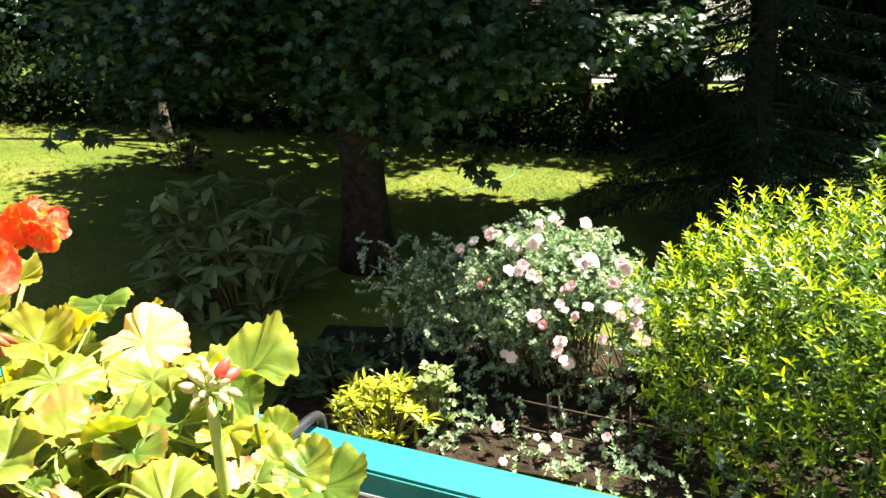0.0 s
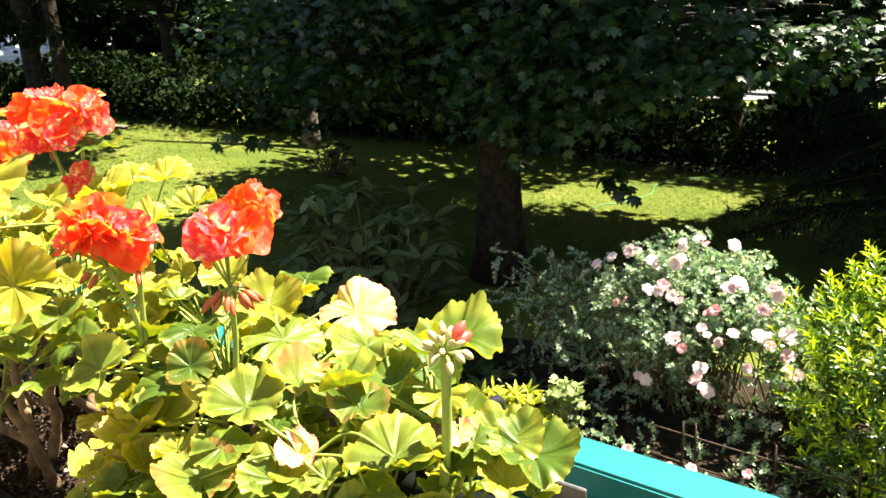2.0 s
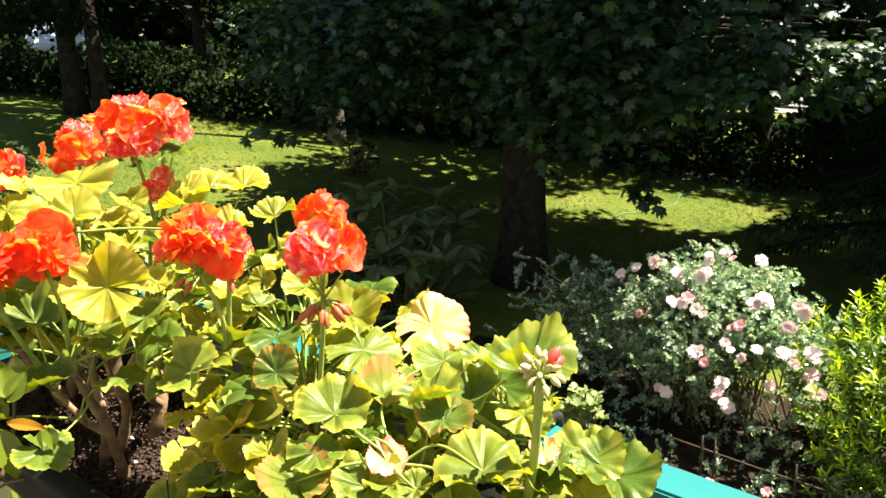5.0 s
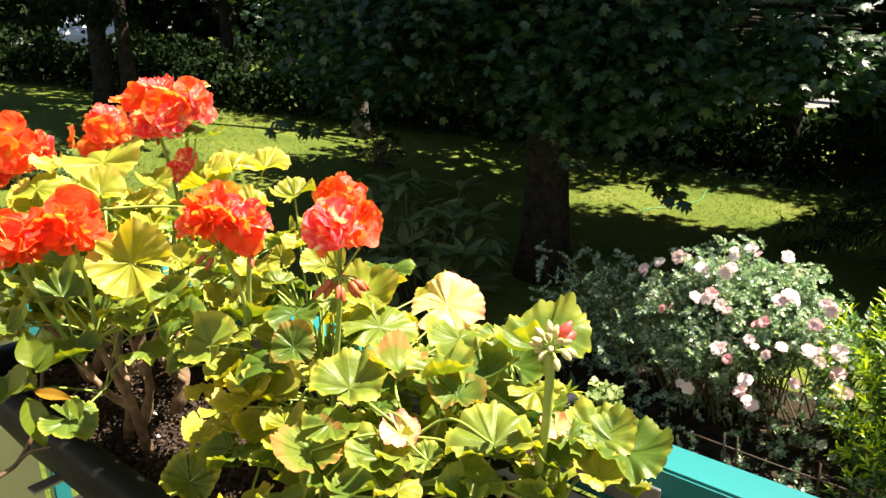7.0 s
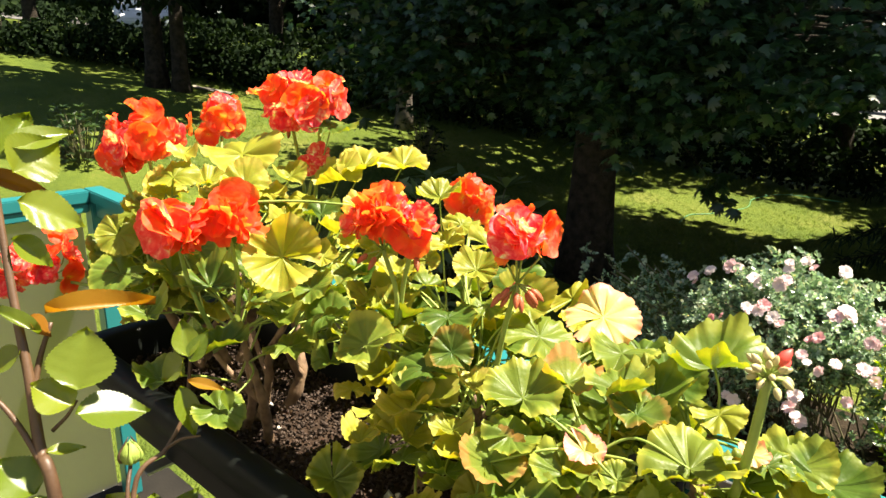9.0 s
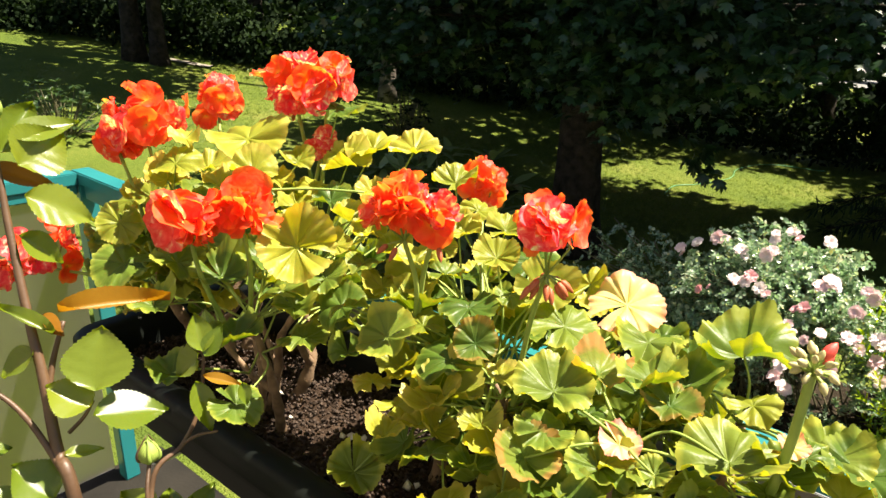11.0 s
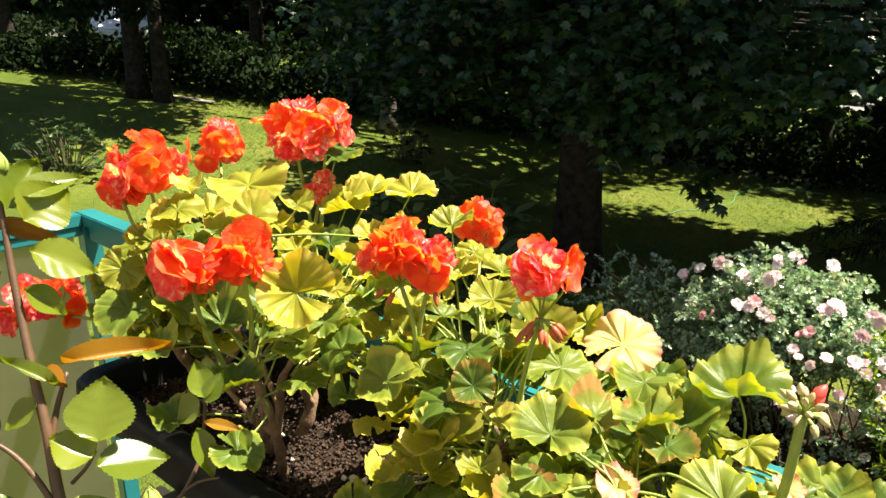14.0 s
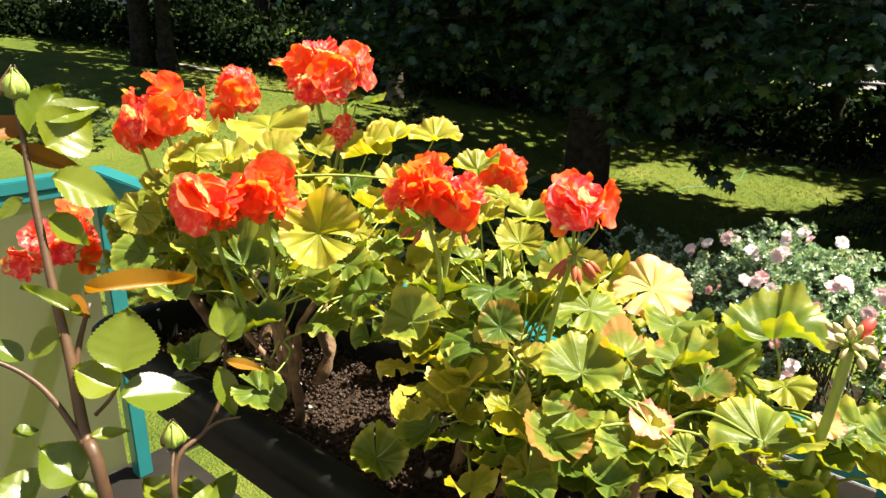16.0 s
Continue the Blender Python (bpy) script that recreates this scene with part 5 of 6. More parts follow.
def build_rose_shrub():
    s = thing("rose_shrub", (-1.3, 5.75, 0.0), "sprawling shrub rose full of pale pink blooms", "rose bush")
    tubes, tips, dirs = [], [], []
    for k in range(120):
        foot = np.array([-1.3 + rng.normal() * 0.35, 5.8 + rng.normal() * 0.2, -0.02])
        a, reach = rng.uniform(0, 6.28), rng.uniform(0.3, 1.0)
        top = np.array([-1.28 + math.cos(a) * 0.98 * reach, 5.72 + math.sin(a) * 0.72 * reach, 1.42 - 0.62 * reach ** 2 + rng.normal() * 0.12])
        mid = foot * 0.45 + top * 0.55 + np.array([0, 0, 0.35])
        path = smooth_path([foot, mid, top], 6)
        tubes.append(tube_arrays(path, [0.008 - 0.0004 * i for i in range(len(path))], 5))
        for j in range(6, len(path)):
            for _ in range(3):
                q = np.array(path[j]) + rng.normal(size=3) * 0.09
                tips.append(q)
                dirs.append(rng.normal(size=3) + np.array([math.cos(a), math.sin(a), 0.5]))
    # the looser, shaded side of the bush
    for k in range(260):
        q = np.array([-2.45 + rng.normal() * 0.33, 5.75 + rng.normal() * 0.3, rng.uniform(0.15, 1.25)])
        tips.append(q)
        dirs.append(rng.normal(size=3) + np.array([-0.3, -0.3, 0.4]))
    for k in range(18):
        foot = np.array([-2.0 + rng.normal() * 0.25, 5.85, -0.02])
        top = np.array([-2.45 + rng.normal() * 0.3, 5.7 + rng.normal() * 0.25, rng.uniform(0.8, 1.35)])
        tubes.append(tube_arrays(smooth_path([foot, foot * 0.5 + top * 0.5 + np.array([0, 0, 0.25]), top], 5), 0.006, 5))
    # thin skirt of leaves under the blooms
    for k in range(110):
        tips.append(np.array([rng.uniform(-2.0, -0.2), rng.uniform(5.1, 5.6), rng.uniform(0.12, 0.75)]))
        dirs.append(rng.normal(size=3) + np.array([0, -0.4, 0.3]))
    # low growth in front
    for k in range(300):
        tips.append(np.array([rng.uniform(-1.9, 0.4), rng.uniform(4.0, 5.2), rng.uniform(0.04, 0.40)]))
        dirs.append(rng.normal(size=3) + np.array([0, -0.2, 0.8]))
    part_each("cane", tubes, MAT["cane"], s)
    tips, dirs = np.array(tips), np.array(dirs)
    P, A, N, S = shoots(tips, dirs, 14, 0.17, 0.045, 0.9)
    N = unit(N + np.array([0, 0, 0.8]))
    keep = (P[:, 1] > 5.15) | (P[:, 2] > 0.5) | (np.arange(len(P)) // 14 % 2 == 0)      # the low growth is thin
    P, A, N, S = P[keep], A[keep], N[keep], S[keep]
    foliage(OVAL, P, A, N, S, MAT["rose_leaf"], s, (P[:, 1] < 5.3) & (P[:, 2] > 0.6))
    r = random.Random(3)
    sets = [(BLOOMS_TOP, "rose_pink", 0.118), (BLOOMS_MID, "rose_pink", 0.102), (BLOOMS_DEEP, "deep_pink", 0.10)]
    for rows, mat, size in sets:
        for k, (x, y, z) in enumerate(rows):
            face = Vector((r.uniform(-0.5, 0.5), -0.6, r.uniform(0.2, 1.0)))
            sz = size * r.uniform(0.75, 1.15) * (0.8 if z < 0.3 else 1)
            m = Matrix.Translation((x, y, z)) @ frame_of(face, r.uniform(0, 6)) @ Matrix.Scale(sz, 4)
            shared("rose_bloom", BLOOMS[k % 3], MAT[mat], s, m, "deep pink bloom" if mat == "deep_pink" else "")
            if z > 0.35:
                m = Matrix.Translation((x + r.uniform(-0.07, 0.07), y + 0.02, z + r.uniform(-0.06, 0.05))) @ frame_of(face + Vector((r.uniform(-1, 1), 0, 0.4)), r.uniform(0, 6)) @ Matrix.Scale(sz * 0.75, 4)
                shared("rose_bloom", BLOOMS[(k + 1) % 3], MAT[mat], s, m)


def rosette_shrub(name, label, centres, leaf, per, mat, up=0.5, stem_mat="cane", category="shrub", base=None, tmpl=None):
    """A shrub of leaf rosettes at the ends of its stems."""
    centres = np.asarray(centres)
    at = base if base is not None else (float(centres[:, 0].mean()), float(centres[:, 1].mean()), float(ground_z(centres[:, 0].mean(), 0)))
    s = thing(name, at, label, category)
    n = len(centres)
    i = np.repeat(np.arange(n), per)
    k = np.tile(np.arange(per), n)
    a = k * 2.4 + rng.random(n * per)
    el = up * (0.25 + 0.9 * k / per) + rng.normal(size=n * per) * 0.15
    lean = (rng.normal(size=(n, 3)) * 0.25)[i]
    A = unit(np.stack([np.cos(a) * np.cos(el), np.sin(a) * np.cos(el), np.sin(el)], 1) + lean)
    N = unit(np.array([0, 0, 1.0]) + rng.normal(size=A.shape) * 0.2)
    foliage(tmpl or lance_leaf(0.17, 0.04, 0.22), centres[i], A, N, leaf * rng.uniform(0.7, 1.15, n * per), MAT[mat], s, np.full(n * per, leaf > 0.16))
    tubes = []
    for c in centres:
        foot = np.array([at[0] + (c[0] - at[0]) * 0.35, at[1] + (c[1] - at[1]) * 0.35, at[2] - 0.03])
        tubes.append(tube_arrays(smooth_path([foot, foot * 0.5 + c * 0.5 + np.array([0, 0, 0.05]), c], 3), 0.006 if leaf < 0.12 else 0.009, 5))
    part_each("stem", tubes, MAT[stem_mat], s)
    return s


build_hedge()
build_rose_shrub()
c, _ = ball(105, (-5.15, 6.0, 0.75), (1.15, 0.8, 1.05))
c = c[c[:, 2] > 0.12]
rosette_shrub("rhododendron", "dark shaded rhododendron with long drooping leaves", c, 0.34, 9, "rhodo", 0.5, base=(-5.1, 6.1, 0.05))
c, _ = ball(64, (-2.30, 4.25, 0.34), (0.42, 0.35, 0.30))
rosette_shrub("golden_shrub", "low yellow-green leafy plant in the sun", c, 0.125, 10, "yellow_leaf", 0.8, base=(-2.3, 4.3, 0.02), tmpl=lance_leaf(0.12, 0.04, 0.2))
c, _ = ball(60, (-1.93, 4.55, 0.36), (0.18, 0.2, 0.36))
rosette_shrub("pale_herb", "pale green herb with small rounded leaves", c, 0.065, 7, "pale_leaf", 0.5, base=(-1.93, 4.55, 0.02), tmpl=oval_leaf(0.42))
c, _ = ball(80, (-3.1, 4.9, 0.25), (0.75, 0.5, 0.25))
rosette_shrub("border_plants", "green border plants with leaves toned dark for shade", c[c[:, 2] > 0.05], 0.15, 8, "border", 0.6, base=(-3.1, 4.9, 0.03))
c, _ = ball(90, (1.62, 7.3, 1.25), (0.42, 0.4, 0.95))
rosette_shrub("tall_shrub", "tall shrub with light glossy leaves behind the bush", c[c[:, 2] > 0.1], 0.17, 9, "hedge_old", 0.4, base=(1.62, 7.3, 0.0))
c, _ = ball(80, (-12.4, 4.6, 1.45), (0.9, 0.8, 0.55))
rosette_shrub("low_shrub", "leafy shrub on the lawn beside the balcony", c[c[:, 2] > 1.0], 0.13, 12, "border", 0.4, base=(-12.4, 4.6, float(ground_z(-12.4, 0))))


# patches to be sunlit, over which leaves are cut away: x, y, height, half-widths, how open
SUN_GAPS = [(-3.85, 13.9, 0.1, 1.75, 1.75, 1.0), (-5.9, 12.3, 0.2, 0.9, 0.6, 0.5), (-13.0, 9.6, 1.2, 1.5, 2.4, 1.0), (-12.3, 5.9, 1.1, 1.7, 2.0, 0.9), (-20.1, 6.6, 2.4, 1.5, 0.7, 1.0),
            (-16.6, 7.3, 1.9, 1.2, 0.9, 0.35), (-8.8, 12.9, 0.5, 1.3, 0.9, 0.4), (-0.9, 5.55, 0.9, 1.3, 0.95, 1.0), (1.5, 5.7, 1.0, 2.2, 1.9, 1.0), (-2.15, 4.3, 0.3, 0.6, 0.5, 1.0),
            (-1.0, 4.5, 0.2, 1.0, 0.5, 0.7), (-12.0, 11.9, 1.1, 0.7, 0.6, 0.8), (-1.85, 8.3, 2.4, 1.25, 1.25, 1.0)]


def in_shade(P):
    """False for leaves that would stand in the way of the sun over those stretches; the rims are ragged."""
    keep = np.ones(len(P), bool)
    s = np.array(SUN_TO) / SUN_TO.z
    for x, y, z, rx, ry, clear in SUN_GAPS:
        gx, gy = P[:, 0] - s[0] * (P[:, 2] - z), P[:, 1] - s[1] * (P[:, 2] - z)
        d = np.hypot((gx - x) / rx, (gy - y) / ry)
        rag = np.sin(gx * 5.1 + 2.0 * np.sin(gy * 3.3)) * np.cos(gy * 4.3 + 1.7 * np.sin(gx * 2.9)) + 0.5 * np.sin(gx * 13 + gy * 7) * np.cos(gy * 11 - gx * 5)
        keep &= ~((d + 0.22 * rag < 1.0) & (0.5 * rag + 0.55 < clear + 0.6 * (clear >= 1)) & (P[:, 2] > z + 0.9))
    return keep


# tunnels cut along the camera's lines of sight to the street: x and height at y = 0, and their slopes
STREET_SIGHTLINES = [(0.10, 3.21, -0.1697, -0.0710), (0.07, 3.20, -0.0034, -0.0810)]


def not_in_gap(P):
    keep = np.ones(len(P), bool)
    for x0, z0, sx, sz in STREET_SIGHTLINES:
        y = np.maximum(P[:, 1], 1.0)
        d = np.hypot((P[:, 0] - x0 - sx * y) / (0.027 * y), (P[:, 2] - z0 - sz * y) / (0.0125 * y))
        keep &= ~((d < 1.0 + 0.3 * np.sin(P[:, 0] * 17 + P[:, 2] * 11)) & (P[:, 1] > 6.3))
    return keep


# ---------------- trees ----------------
def limb_tubes(foot, tops, r0, sides=8):
    out = []
    for t in tops:
        t = np.asarray(t)
        mid = foot * 0.5 + t * 0.5 + np.array([0, 0, 0.12 * np.linalg.norm(t - foot)])
        path = smooth_path([foot, mid, t], 5)
        n = len(path)
        out.append(tube_arrays(path, [r0 * (1 - 0.85 * i / (n - 1)) for i in range(n)], sides))
    return out


def trunk_arrays(x, y, r, height, lean=(0, 0), sides=16, flare=1.45):
    z0 = float(ground_z(x, y)) - 0.15
    pts, rad = [], []
    for i in range(13):
        u = i / 12
        pts.append((x + lean[0] * u * height + 0.04 * math.sin(u * 5 + x), y + lean[1] * u * height, z0 + u * height))
        rad.append(r * (1 - 0.62 * u) * (1 + (flare - 1) * math.exp(-u * height * 2.2)))
    v, f = tube_arrays(pts, rad, sides)
    v = v + 0.03 * r * np.sin(v * 37.0)[:, [1, 2, 0]]
    return v, f


def leaf_cloud(clumps, sizes, per, leaf, tmpl, droop=0.35, flat=0.55):
    n = len(clumps)
    i = np.repeat(np.arange(n), per)
    off = rng.normal(size=(n * per, 3)) * np.array([0.5, 0.5, 0.5 * flat]) * np.asarray(sizes)[i][:, None]
    P = clumps[i] + off
    A = unit(np.concatenate([off[:, :2] + rng.normal(size=(n * per, 2)) * 0.3, -droop * np.ones((n * per, 1)) * np.abs(rng.normal(size=(n * per, 1)) + 0.6)], 1))
    N = unit(np.array([0, 0, 1.0]) + rng.normal(size=P.shape) * 0.38)
    S = leaf * rng.uniform(0.65, 1.15, n * per)
    keep = in_shade(P) & not_in_gap(P)
    return scatter(tmpl, P[keep], A[keep], N[keep], S[keep])


def build_maple():
    t = thing("maple_tree", (-4.45, 8.0, 0.0), "big maple with dark trunk and low hanging leafy branches", "tree")
    v, f = trunk_arrays(-4.45, 8.0, 0.33, 8.5, (0.004, 0.01), 20)
    part_arrays("trunk", v, f, MAT["bark"], t, smooth=True)
    low, _ = ball(150, (-4.2, 8.1, 3.35), (3.4, 2.3, 1.05), 0.3)
    low[:, 2] -= 0.10 * np.hypot(low[:, 0] + 4.2, low[:, 1] - 8.1) - 0.15
    front = np.stack([rng.uniform(-5.4, -2.4, 40), rng.uniform(6.6, 8.0, 40), rng.uniform(2.35, 3.9, 40)], 1)
    east, _ = ball(60, (-1.75, 10.6, 3.45), (1.5, 1.6, 1.0))
    east = east[east[:, 2] > 2.75]
    west, _ = ball(60, (-7.2, 8.3, 3.4), (1.8, 2.2, 0.95))
    high, _ = ball(600, (-3.3, 8.7, 6.3), (3.8, 3.2, 2.4), 0.1)
    high = high[high[:, 0] < -0.45]
    edge, _ = ball(60, (-1.15, 8.9, 3.55), (0.6, 0.9, 0.65))
    bright, _ = ball(64, (-1.60, 8.5, 3.18), (0.95, 0.8, 0.40))
    back, _ = ball(70, (-6.8, 12.3, 4.4), (2.6, 2.0, 1.5))
    # roof, side and rear hang above the view, added only to shade the lawn
    roof, _ = ball(190, (-6.0, 11.6, 6.3), (3.6, 1.9, 1.1))
    side, _ = ball(170, (-1.5, 13.0, 6.6), (2.9, 1.6, 0.9))
    rear, _ = ball(80, (-6.6, 14.6, 6.4), (1.7, 1.2, 0.8))
    upper = np.concatenate([high, roof, side, rear])
    clumps = np.concatenate([low, front, west, east, back, edge, bright, upper[upper[:, 2] < 4.3]])
    upper = upper[upper[:, 2] >= 4.3]
    clumps = clumps[clumps[:, 2] > 1.95]
    for gap, r in (((-1.22, 7.95, 2.60), 0.35), ((-1.45, 9.4, 2.52), 0.4), ((-1.68, 10.9, 2.45), 0.45)):
        clumps = clumps[np.linalg.norm(clumps - np.array(gap), axis=1) > r]
    sizes = rng.uniform(0.45, 0.75, len(clumps))
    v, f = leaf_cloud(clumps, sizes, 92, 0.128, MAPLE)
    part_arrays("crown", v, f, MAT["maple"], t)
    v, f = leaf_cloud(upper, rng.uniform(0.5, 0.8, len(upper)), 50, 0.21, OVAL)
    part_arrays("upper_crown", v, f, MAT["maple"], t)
    # a few sprays that hang below the rest
    spray = np.array([(-2.95, 8.5, 1.42), (-2.80, 8.5, 1.36), (-3.05, 8.6, 1.5), (-2.95, 8.5, 1.7), (-6.9, 6.0, 2.2), (-7.2, 5.9, 2.28)])
    v, f = leaf_cloud(spray, [0.16] * 6, 9, 0.17, MAPLE, 0.8)
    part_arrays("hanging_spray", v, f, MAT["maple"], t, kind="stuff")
    foot = np.array([-4.42, 8.03, 2.5])
    tubes = []
    for c in np.concatenate([clumps[::6], upper[::9]]):
        z = min(max(2.2, c[2] - 0.7), 7.5)
        tubes += limb_tubes(np.array([-4.43, 8.03, z]), [c], 0.05)
    for c in spray[2:5:2]:
        tubes += limb_tubes(np.array([-4.43, 8.03, 2.6]), [c + np.array([0, 0, 0.1])], 0.025)
    part_each("limb", tubes, MAT["bark"], t)


def build_spruce():
    x, y = 0.46, 11.2
    t = thing("spruce_tree", (x, y, 0.0), "tall dark spruce with drooping needle branches", "tree")
    v, f = trunk_arrays(x, y, 0.24, 10.0)
    part_arrays("trunk", v, f, MAT["bark"], t, smooth=True)
    tubes, P, A = [], [], []
    for k in range(120):
        z = 0.9 + 8.6 * (k / 120) ** 1.15
        ln = (2.9 - 0.27 * z) * rng.uniform(0.75, 1.1)
        a = k * 2.4 + rng.uniform(-0.3, 0.3)
        d = np.array([math.cos(a), math.sin(a), 0])
        foot = np.array([x, y, z])
        mid = foot + d * ln * 0.5 + np.array([0, 0, -0.10 * ln])
        tip = foot + d * ln + np.array([0, 0, -0.28 * ln + 0.1])
        path = smooth_path([foot, mid, tip], 6)
        tubes.append(tube_arrays(path, [0.028 * (1 - 0.8 * i / (len(path) - 1)) for i in range(len(path))], 5))
        s = np.array([-d[1], d[0], 0])
        m = int(430 * ln / 2.5)
        u = rng.random(m) ** 0.7
        idx = np.minimum((u * (len(path) - 1)).astype(int), len(path) - 2)
        base = np.array([tuple(p) for p in path])
        q = base[idx] + (base[idx + 1] - base[idx]) * (u * (len(path) - 1) - idx)[:, None]
        sgn = rng.choice([-1, 1], m)[:, None]
        out = rng.random((m, 1)) * 0.55 * (1.1 - u[:, None])
        q = q + s * sgn * out + np.array([0, 0, -0.25]) * out + rng.normal(size=(m, 3)) * 0.02
        P.append(q)
        A.append(d * 0.6 + s * sgn * 0.8 + np.array([0, 0, -0.45]) + rng.normal(size=(m, 3)) * 0.5)
    part_each("branch", tubes, MAT["bark"], t)
    P, A = np.concatenate(P), np.concatenate(A)
    keep = in_shade(P) & not_in_gap(P)
    P, A = P[keep], A[keep]
    needle = np.array([(0, 0, 0), (-0.055, 0.3, 0.03), (0.055, 0.3, 0.03), (-0.045, 0.7, 0.0), (0.045, 0.7, 0.0), (0, 1, -0.04), (0, 0.5, 0.07)], float), np.array([(0, 2, 6), (0, 6, 1), (1, 6, 3), (2, 4, 6), (6, 4, 5), (6, 5, 3)])
    v, f = scatter(needle, P, A, np.array([0, 0, 1.0]) + rng.normal(size=P.shape) * 0.3, rng.uniform(0.10, 0.24, len(P)))
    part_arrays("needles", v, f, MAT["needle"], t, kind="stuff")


def build_far_tree(name, x, y, r, height, crown_r, crown_z, label, shift=(0, 0), bark="bark", per=34, n=110, leaf=0.30, lean=(0, 0), mat="shade_dark_leaf", extra=(), sprays=()):
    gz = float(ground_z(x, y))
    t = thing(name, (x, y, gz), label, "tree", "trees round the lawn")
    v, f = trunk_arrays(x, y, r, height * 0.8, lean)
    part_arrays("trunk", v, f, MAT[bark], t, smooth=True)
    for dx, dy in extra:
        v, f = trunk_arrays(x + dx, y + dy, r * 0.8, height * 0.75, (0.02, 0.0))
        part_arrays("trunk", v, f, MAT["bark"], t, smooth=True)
    # shift puts the crown, mostly above the view, where its shadow is wanted
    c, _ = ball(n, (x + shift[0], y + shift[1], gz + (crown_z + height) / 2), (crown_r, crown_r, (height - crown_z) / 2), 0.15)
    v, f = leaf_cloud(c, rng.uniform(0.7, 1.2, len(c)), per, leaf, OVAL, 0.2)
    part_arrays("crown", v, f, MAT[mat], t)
    foot = np.array([x, y, gz + crown_z * 0.8])
    if len(sprays):
        v, f = leaf_cloud(np.array(sprays), [0.5] * len(sprays), 120, leaf * 0.7, OVAL, 0.8)
        part_arrays("hanging_spray", v, f, MAT[mat], t, kind="stuff")
        part_each("limb", limb_tubes(foot, sprays, 0.03, 5), MAT["bark"], t)
    part_each("limb", limb_tubes(foot, c[::9], r * 0.35, 6), MAT["bark"], t)


c, _ = ball(70, (-10.2, 10.8, 1.15), (0.75, 0.6, 0.5))
rosette_shrub("purple_shrub", "dark reddish shrub standing on the lawn", c[c[:, 2] > 0.75], 0.12, 9, "shade_dark_leaf", 0.5, base=(-10.2, 10.8, float(ground_z(-10.2, 0))))
build_maple()
build_spruce()
build_far_tree("lawn_tree", -12.25, 12.35, 0.20, 9.5, 2.6, 4.0, "tree with a pale sunlit trunk at the lawn's edge", (2.2, 3.0), "pale_bark", lean=(0.02, 0), leaf=0.22)
# the sprays are placed to cover the parked car's top in the camera's view
build_far_tree("twin_tree", -17.25, 8.45, 0.24, 11.0, 3.3, 4.8, "pair of dark trunks on the sloping lawn", (2.4, 1.2), "bark", extra=((0.55, 0.35),), leaf=0.24, sprays=((-15.6, 6.7, 3.97), (-15.3, 7.3, 4.02), (-15.1, 7.8, 3.97), (-15.45, 7.0, 4.25), (-15.7, 6.3, 3.92)))
# the trees at (-1.5, 21.0) and (4.2, 19.4) are added to shade the hedge
for x, y, r, hgt, cr, cz in ((-20.5, 14.5, 0.25, 10, 3.6, 2.4), (-15.0, 17.5, 0.25, 10, 3.8, 1.4), (-9.5, 20.0, 0.28, 11, 4.0, 1.5), (-4.5, 24.0, 0.25, 10, 3.6, 4.9),
                             (2.8, 22.5, 0.28, 11, 3.8, 3.0), (-1.5, 21.0, 0.2, 10, 3.3, 4.6), (4.2, 19.4, 0.2, 10, 3.4, 4.6), (9.5, 14.0, 0.28, 9, 3.2, 1.0), (-25.5, 8.5, 0.22, 10, 3.2, 3.4), (-28.0, 20.0, 0.25, 11, 4.2, 1.2), (-19.0, 24.0, 0.25, 11, 4.4, 1.0),
                             (-12.5, 28.0, 0.25, 11, 4.4, 1.2), (4.5, 27.0, 0.25, 11, 4.2, 0.8), (11.0, 21.0, 0.25, 11, 4.2, 0.8), (-33.0, 6.0, 0.25, 11, 4.0, 2.0), (14.5, 9.5, 0.25, 8, 3.0, 1.0)):
    build_far_tree("woodland_tree", x, y, r, hgt, cr, cz, "shade-dark tree added as backdrop and shade behind the lawn")


# added out of view; its shifted crown shades the right of the lawn
build_far_tree("woodland_tree", 4.7, 15.2, 0.22, 10, 3.2, 4.5, "shade-dark tree added as backdrop and shade behind the lawn", (-3.4, -0.9), n=150)
# no such tree is in view; it is added for its shadow
build_far_tree("lawn_tree", -13.4, 2.5, 0.2, 9.5, 3.0, 4.6, "unseen tree added to shade the left part of the lawn", (0.2, 5.4), leaf=0.24, n=190, per=40)


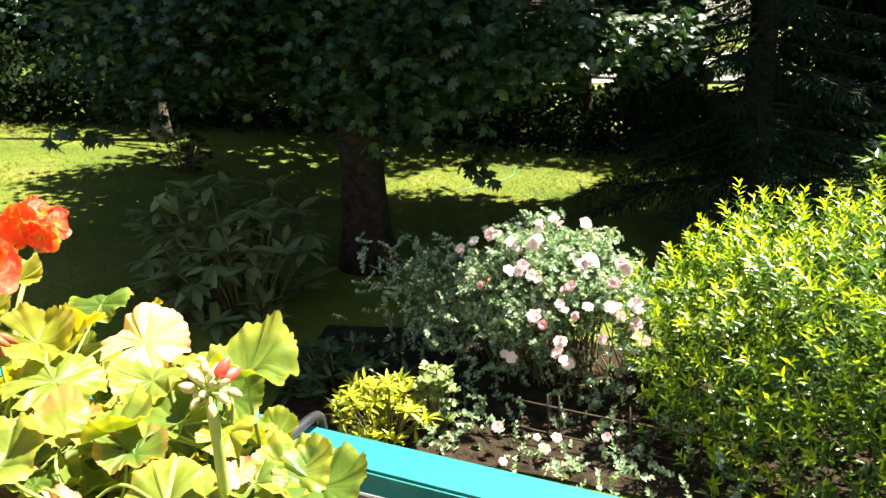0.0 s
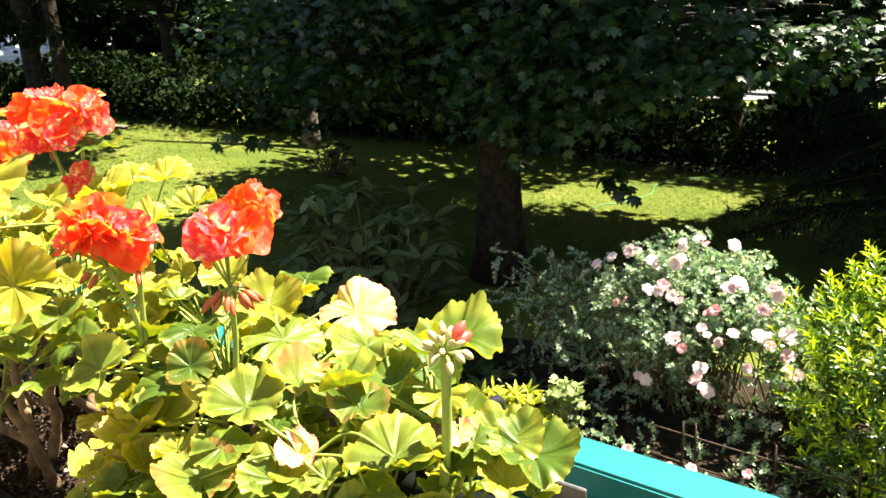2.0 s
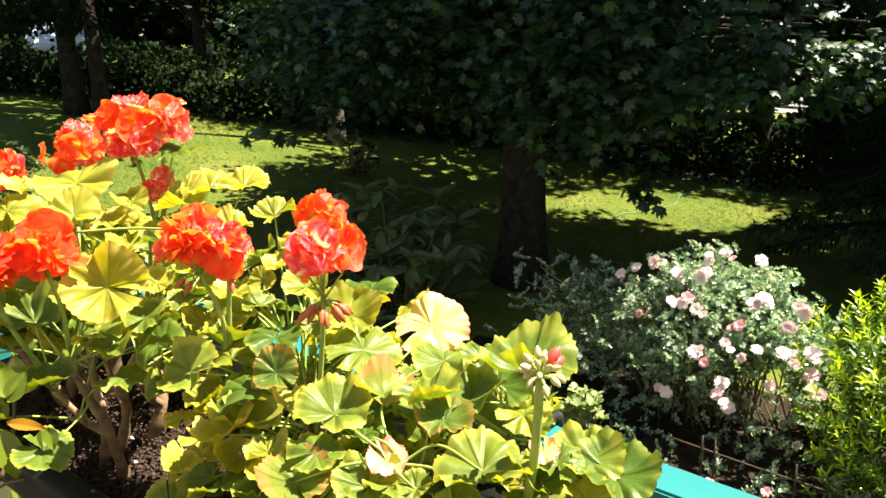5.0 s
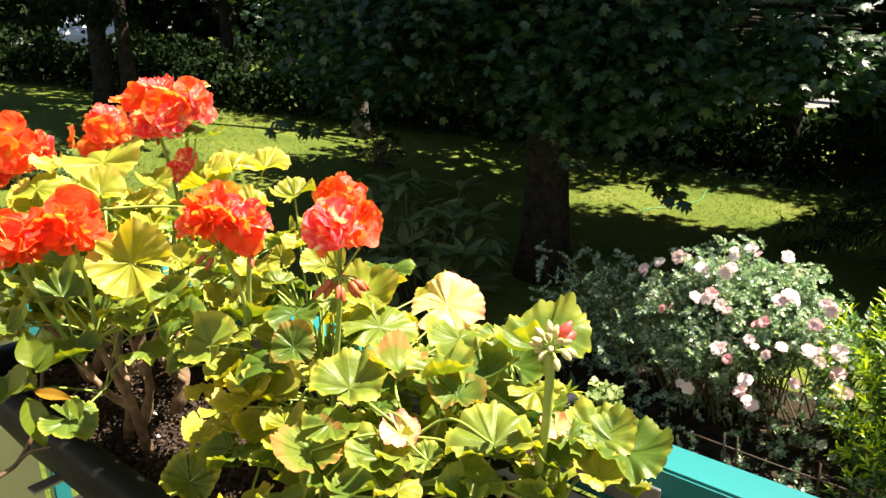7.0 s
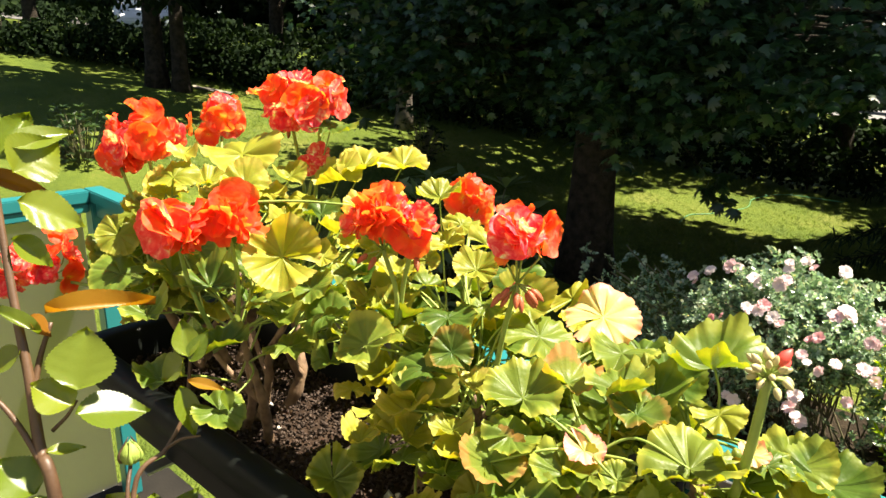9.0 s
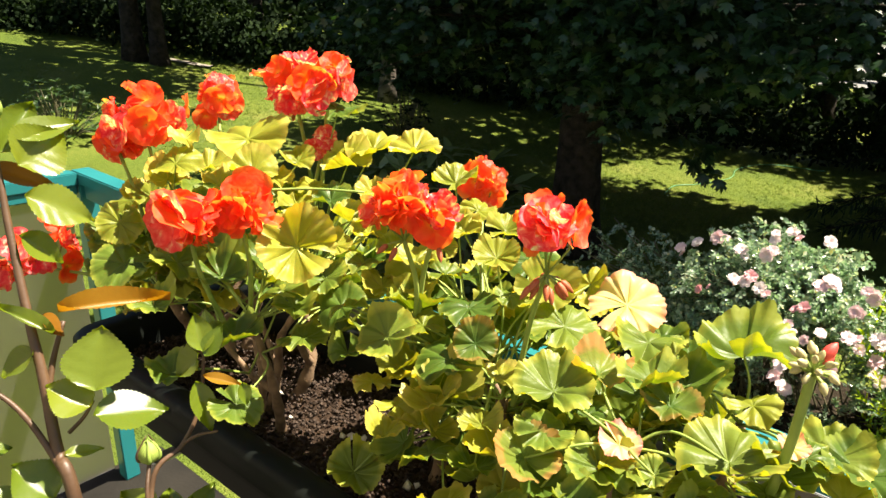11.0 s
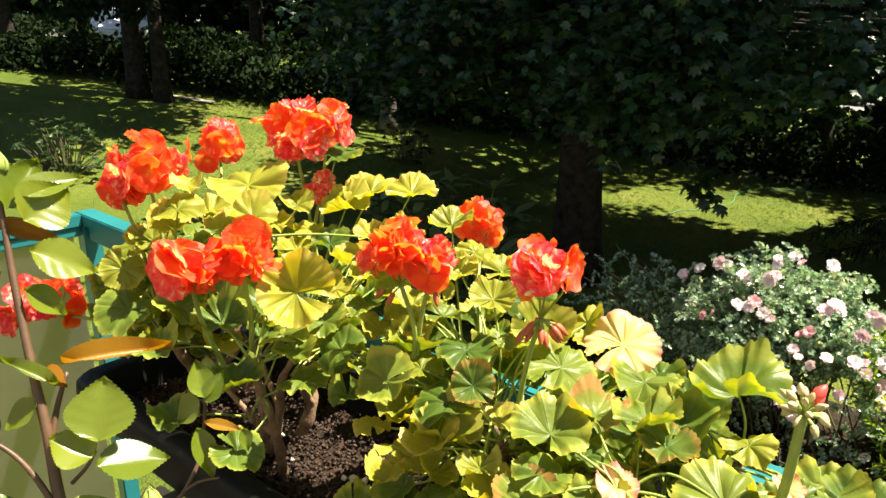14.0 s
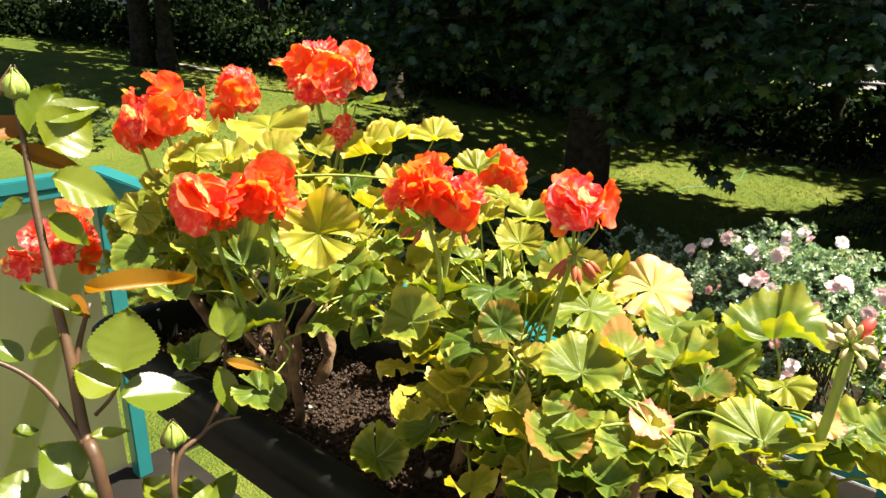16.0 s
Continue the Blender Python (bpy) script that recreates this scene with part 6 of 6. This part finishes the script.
def build_hedge_row(name, pts, height, thick, leaf, count, label):
    P = smooth_path([(x, y, 0) for x, y in pts], 8)
    P = np.array([tuple(p) for p in P])
    h = thing(name, (float(P[0, 0]), float(P[0, 1]), float(ground_z(P[0, 0], 0))), label, "hedge")
    u = rng.random(count) * (len(P) - 1.001)
    i = u.astype(int)
    q = P[i] + (P[i + 1] - P[i]) * (u - i)[:, None]
    d = unit(P[i + 1] - P[i])
    s = np.stack([-d[:, 1], d[:, 0], 0 * u], 1)
    z = rng.random(count) ** 0.85 * height * np.clip((q[:, 0] + 27) / 8, 0.5, 1) * (0.85 + 0.25 * np.sin(u * 2.3) * np.cos(u * 0.9))
    q = q + s * (rng.normal(size=count) * thick * 0.45)[:, None]
    q[:, 2] = ground_z(q[:, 0], q[:, 1]) + 0.08 + z
    q = q[not_in_gap(q)]
    count = len(q)
    v, f = scatter(OVAL, q, rng.normal(size=q.shape) + np.array([0, 0, 0.3]), rng.normal(size=q.shape) + np.array([0, 0, 0.8]), leaf * rng.uniform(0.7, 1.2, count))
    part_arrays("foliage", v, f, MAT["shade_dark_leaf"], h, kind="stuff")
    tubes = []
    for k in range(0, len(P), 1):
        b = P[k] + np.array([0, 0, float(ground_z(P[k, 0], P[k, 1])) - 0.05])
        tubes.append(tube_arrays([b, b + np.array([0.05, 0.03, height * 0.7])], [0.025, 0.012], 5))
    part_each("stem", tubes, MAT["bark"], h)


# added for its crown above the view, which shades the lawn's far edge
build_far_tree("woodland_tree", -10.3, 18.6, 0.22, 10, 3.4, 4.4, "shade-dark tree added as backdrop and shade behind the lawn", (3.5, -0.5))
build_hedge_row("boundary_hedge", [(-24, 3.6), (-21.8, 6.9), (-19.6, 8.9), (-17.3, 10.6), (-15.2, 12.0), (-12.6, 14.4), (-9.3, 16.8), (-4.5, 17.6), (0.5, 17.3), (6, 15.8)], 1.3, 0.9, 0.16, 26000, "hedge along the far edge of the lawn, leaves toned dark for shade")
build_hedge_row("wood_screen", [(-34, 10), (-24, 17), (-16, 22), (-8, 25), (2, 25.5), (14, 24)], 1.02, 1.6, 0.3, 12000, "screen of near-black leaves standing for the dark wood")
# 9 m leaf screen, added to keep bright sky from showing over the hedge
build_hedge_row("wood_screen", [(-42, 8), (-37, 15), (-30, 22), (-21, 29), (-13, 34)], 9.0, 1.8, 0.62, 15000, "tall screen of near-black leaves that hides the sky")


# two more rows, added to cover sunlit ground behind the spruce
build_hedge_row("wood_screen", [(1.3, 21.6), (5, 21), (9, 20), (14, 17)], 4.6, 1.3, 0.3, 9000, "screen of near-black leaves standing for the dark wood")
build_hedge_row("wood_screen", [(-2.7, 20.6), (-1.8, 21.2), (-0.7, 21.3)], 4.0, 0.8, 0.28, 2600, "screen of near-black leaves standing for the dark wood")


# ---------------- garden odds and ends ----------------
def build_hose():
    pts = [(-4.66, 11.9), (-4.75, 12.6), (-4.5, 13.1), (-4.2, 14.2), (-4.35, 15.2), (-4.0, 16.3), (-2.9, 16.6)]
    path = smooth_path([(x, y, float(ground_z(x, y)) + 0.025) for x, y in pts], 8)
    v, f = tube_arrays(path, 0.009, 8)
    part_arrays("hose", v, f, MAT["hose"], thing("garden_hose", (-4.66, 11.9, 0.1), "thin green garden hose lying on the lawn", "hose"), smooth=True)


def build_fence():
    fnc = thing("bed_fence", (-0.9, 4.62, 0.0), "low rusty wire fence in the rose bed", "fence")
    for x in (-1.02, -0.93, -0.40, 0.1):
        v, f = tube_arrays([(x, 4.62, -0.05), (x + 0.01, 4.62, 0.30), (x, 4.62, 0.52)], 0.008, 6)
        part_arrays("post", v, f, MAT["iron"], fnc, smooth=True)
    for z in (0.16, 0.40):
        v, f = tube_arrays(smooth_path([(-1.25, 4.62, z + 0.03), (-0.6, 4.62, z), (0.3, 4.62, z - 0.02)], 5), 0.007, 6)
        part_arrays("rail", v, f, MAT["iron"], fnc, smooth=True)


def build_car(at, heading, label):
    c = thing("parked_car", at, label, "car")
    m = Matrix.Translation(at) @ Matrix.Rotation(heading, 4, "Z")
    prof = [(-2.1, 0.35), (-2.15, 0.75), (-1.95, 0.98), (-1.35, 1.02), (-0.75, 1.45), (0.75, 1.47), (1.55, 1.0), (2.1, 0.92), (2.15, 0.4)]
    bm = bmesh.new()
    rows = [[bm.verts.new((x, s * (0.86 if z < 1.1 else 0.68), z)) for x, z in prof] for s in (-1, 1)]
    for i in range(len(prof)):
        j = (i + 1) % len(prof)
        bm.faces.new((rows[0][i], rows[0][j], rows[1][j], rows[1][i]))
    bm.faces.new(rows[0])
    bm.faces.new(rows[1][::-1])
    bmesh.ops.recalc_face_normals(bm, faces=bm.faces)
    bmesh.ops.bevel(bm, geom=list(bm.edges), offset=0.05, segments=2, affect="EDGES")
    bmesh.ops.transform(bm, matrix=m, verts=bm.verts)
    part("body", bm, MAT["car_paint"], c)
    for s in (-1, 1):
        bm = bmesh.new()
        vs = [bm.verts.new(m @ Vector((x, s * y, z))) for x, y, z in ((-1.2, 0.84, 1.06), (-0.72, 0.73, 1.38), (0.68, 0.73, 1.40), (1.3, 0.84, 1.06))]
        bm.faces.new(vs)
        r = bmesh.ops.solidify(bm, geom=list(bm.faces), thickness=0.02)
        part("side_window", bm, MAT["car_glass"], c)
        for x in (-1.35, 1.35):
            v, f = tube_arrays([m @ Vector((x, s * 0.70, 0.32)), m @ Vector((x, s * 0.88, 0.32))], [0.32, 0.32], 20)
            part_arrays("wheel", v, f, MAT["rubber"], c)


build_hose()
build_fence()
build_car((-23.6, 11.3, float(ground_z(-23.6, 0)) + 0.02), radians(156), "white car parked in the sun beyond the trees")
build_car((-6.8, 41.0, float(ground_z(-6.8, 0)) + 0.05), radians(20), "white car parked on the street far off")
build_car((0.3, 40.2, 0.05), radians(8), "white car parked on the street far off")


def build_grass():
    n = 42000
    x, y = rng.uniform(-17, 1.5, n), rng.uniform(5.5, 17, n)
    keep = (y > 9) | (x < -6)
    x, y = x[keep], y[keep]
    P = np.stack([x, y, ground_z(x, y) - 0.005], 1)
    blade = np.array([(-0.10, 0, 0), (0.10, 0, 0), (0.07, 0.55, 0.06), (-0.07, 0.55, 0.06), (0, 1, 0.25), (0.35, 0.02, 0), (0.5, 0, 0.0), (0.62, 0.8, 0.1)], float)
    tf = np.array([(0, 1, 2), (0, 2, 3), (3, 2, 4), (5, 6, 7)])
    a = rng.uniform(0, 6.28, len(x))
    A = np.stack([np.cos(a) * 0.5, np.sin(a) * 0.5, np.ones(len(x))], 1)
    N = np.stack([np.cos(a + 0.5), np.sin(a + 0.5), 0.4 * np.ones(len(x))], 1)
    v, f = scatter((blade, tf), P, A, N, rng.uniform(0.035, 0.075, len(x)))
    ob = finish(new("grass", fast_mesh("grass", v, f)), MAT["grass"], smooth=False)
    tagged(ob, "short green grass blades on the lawn", "grass", kind="stuff")


build_grass()
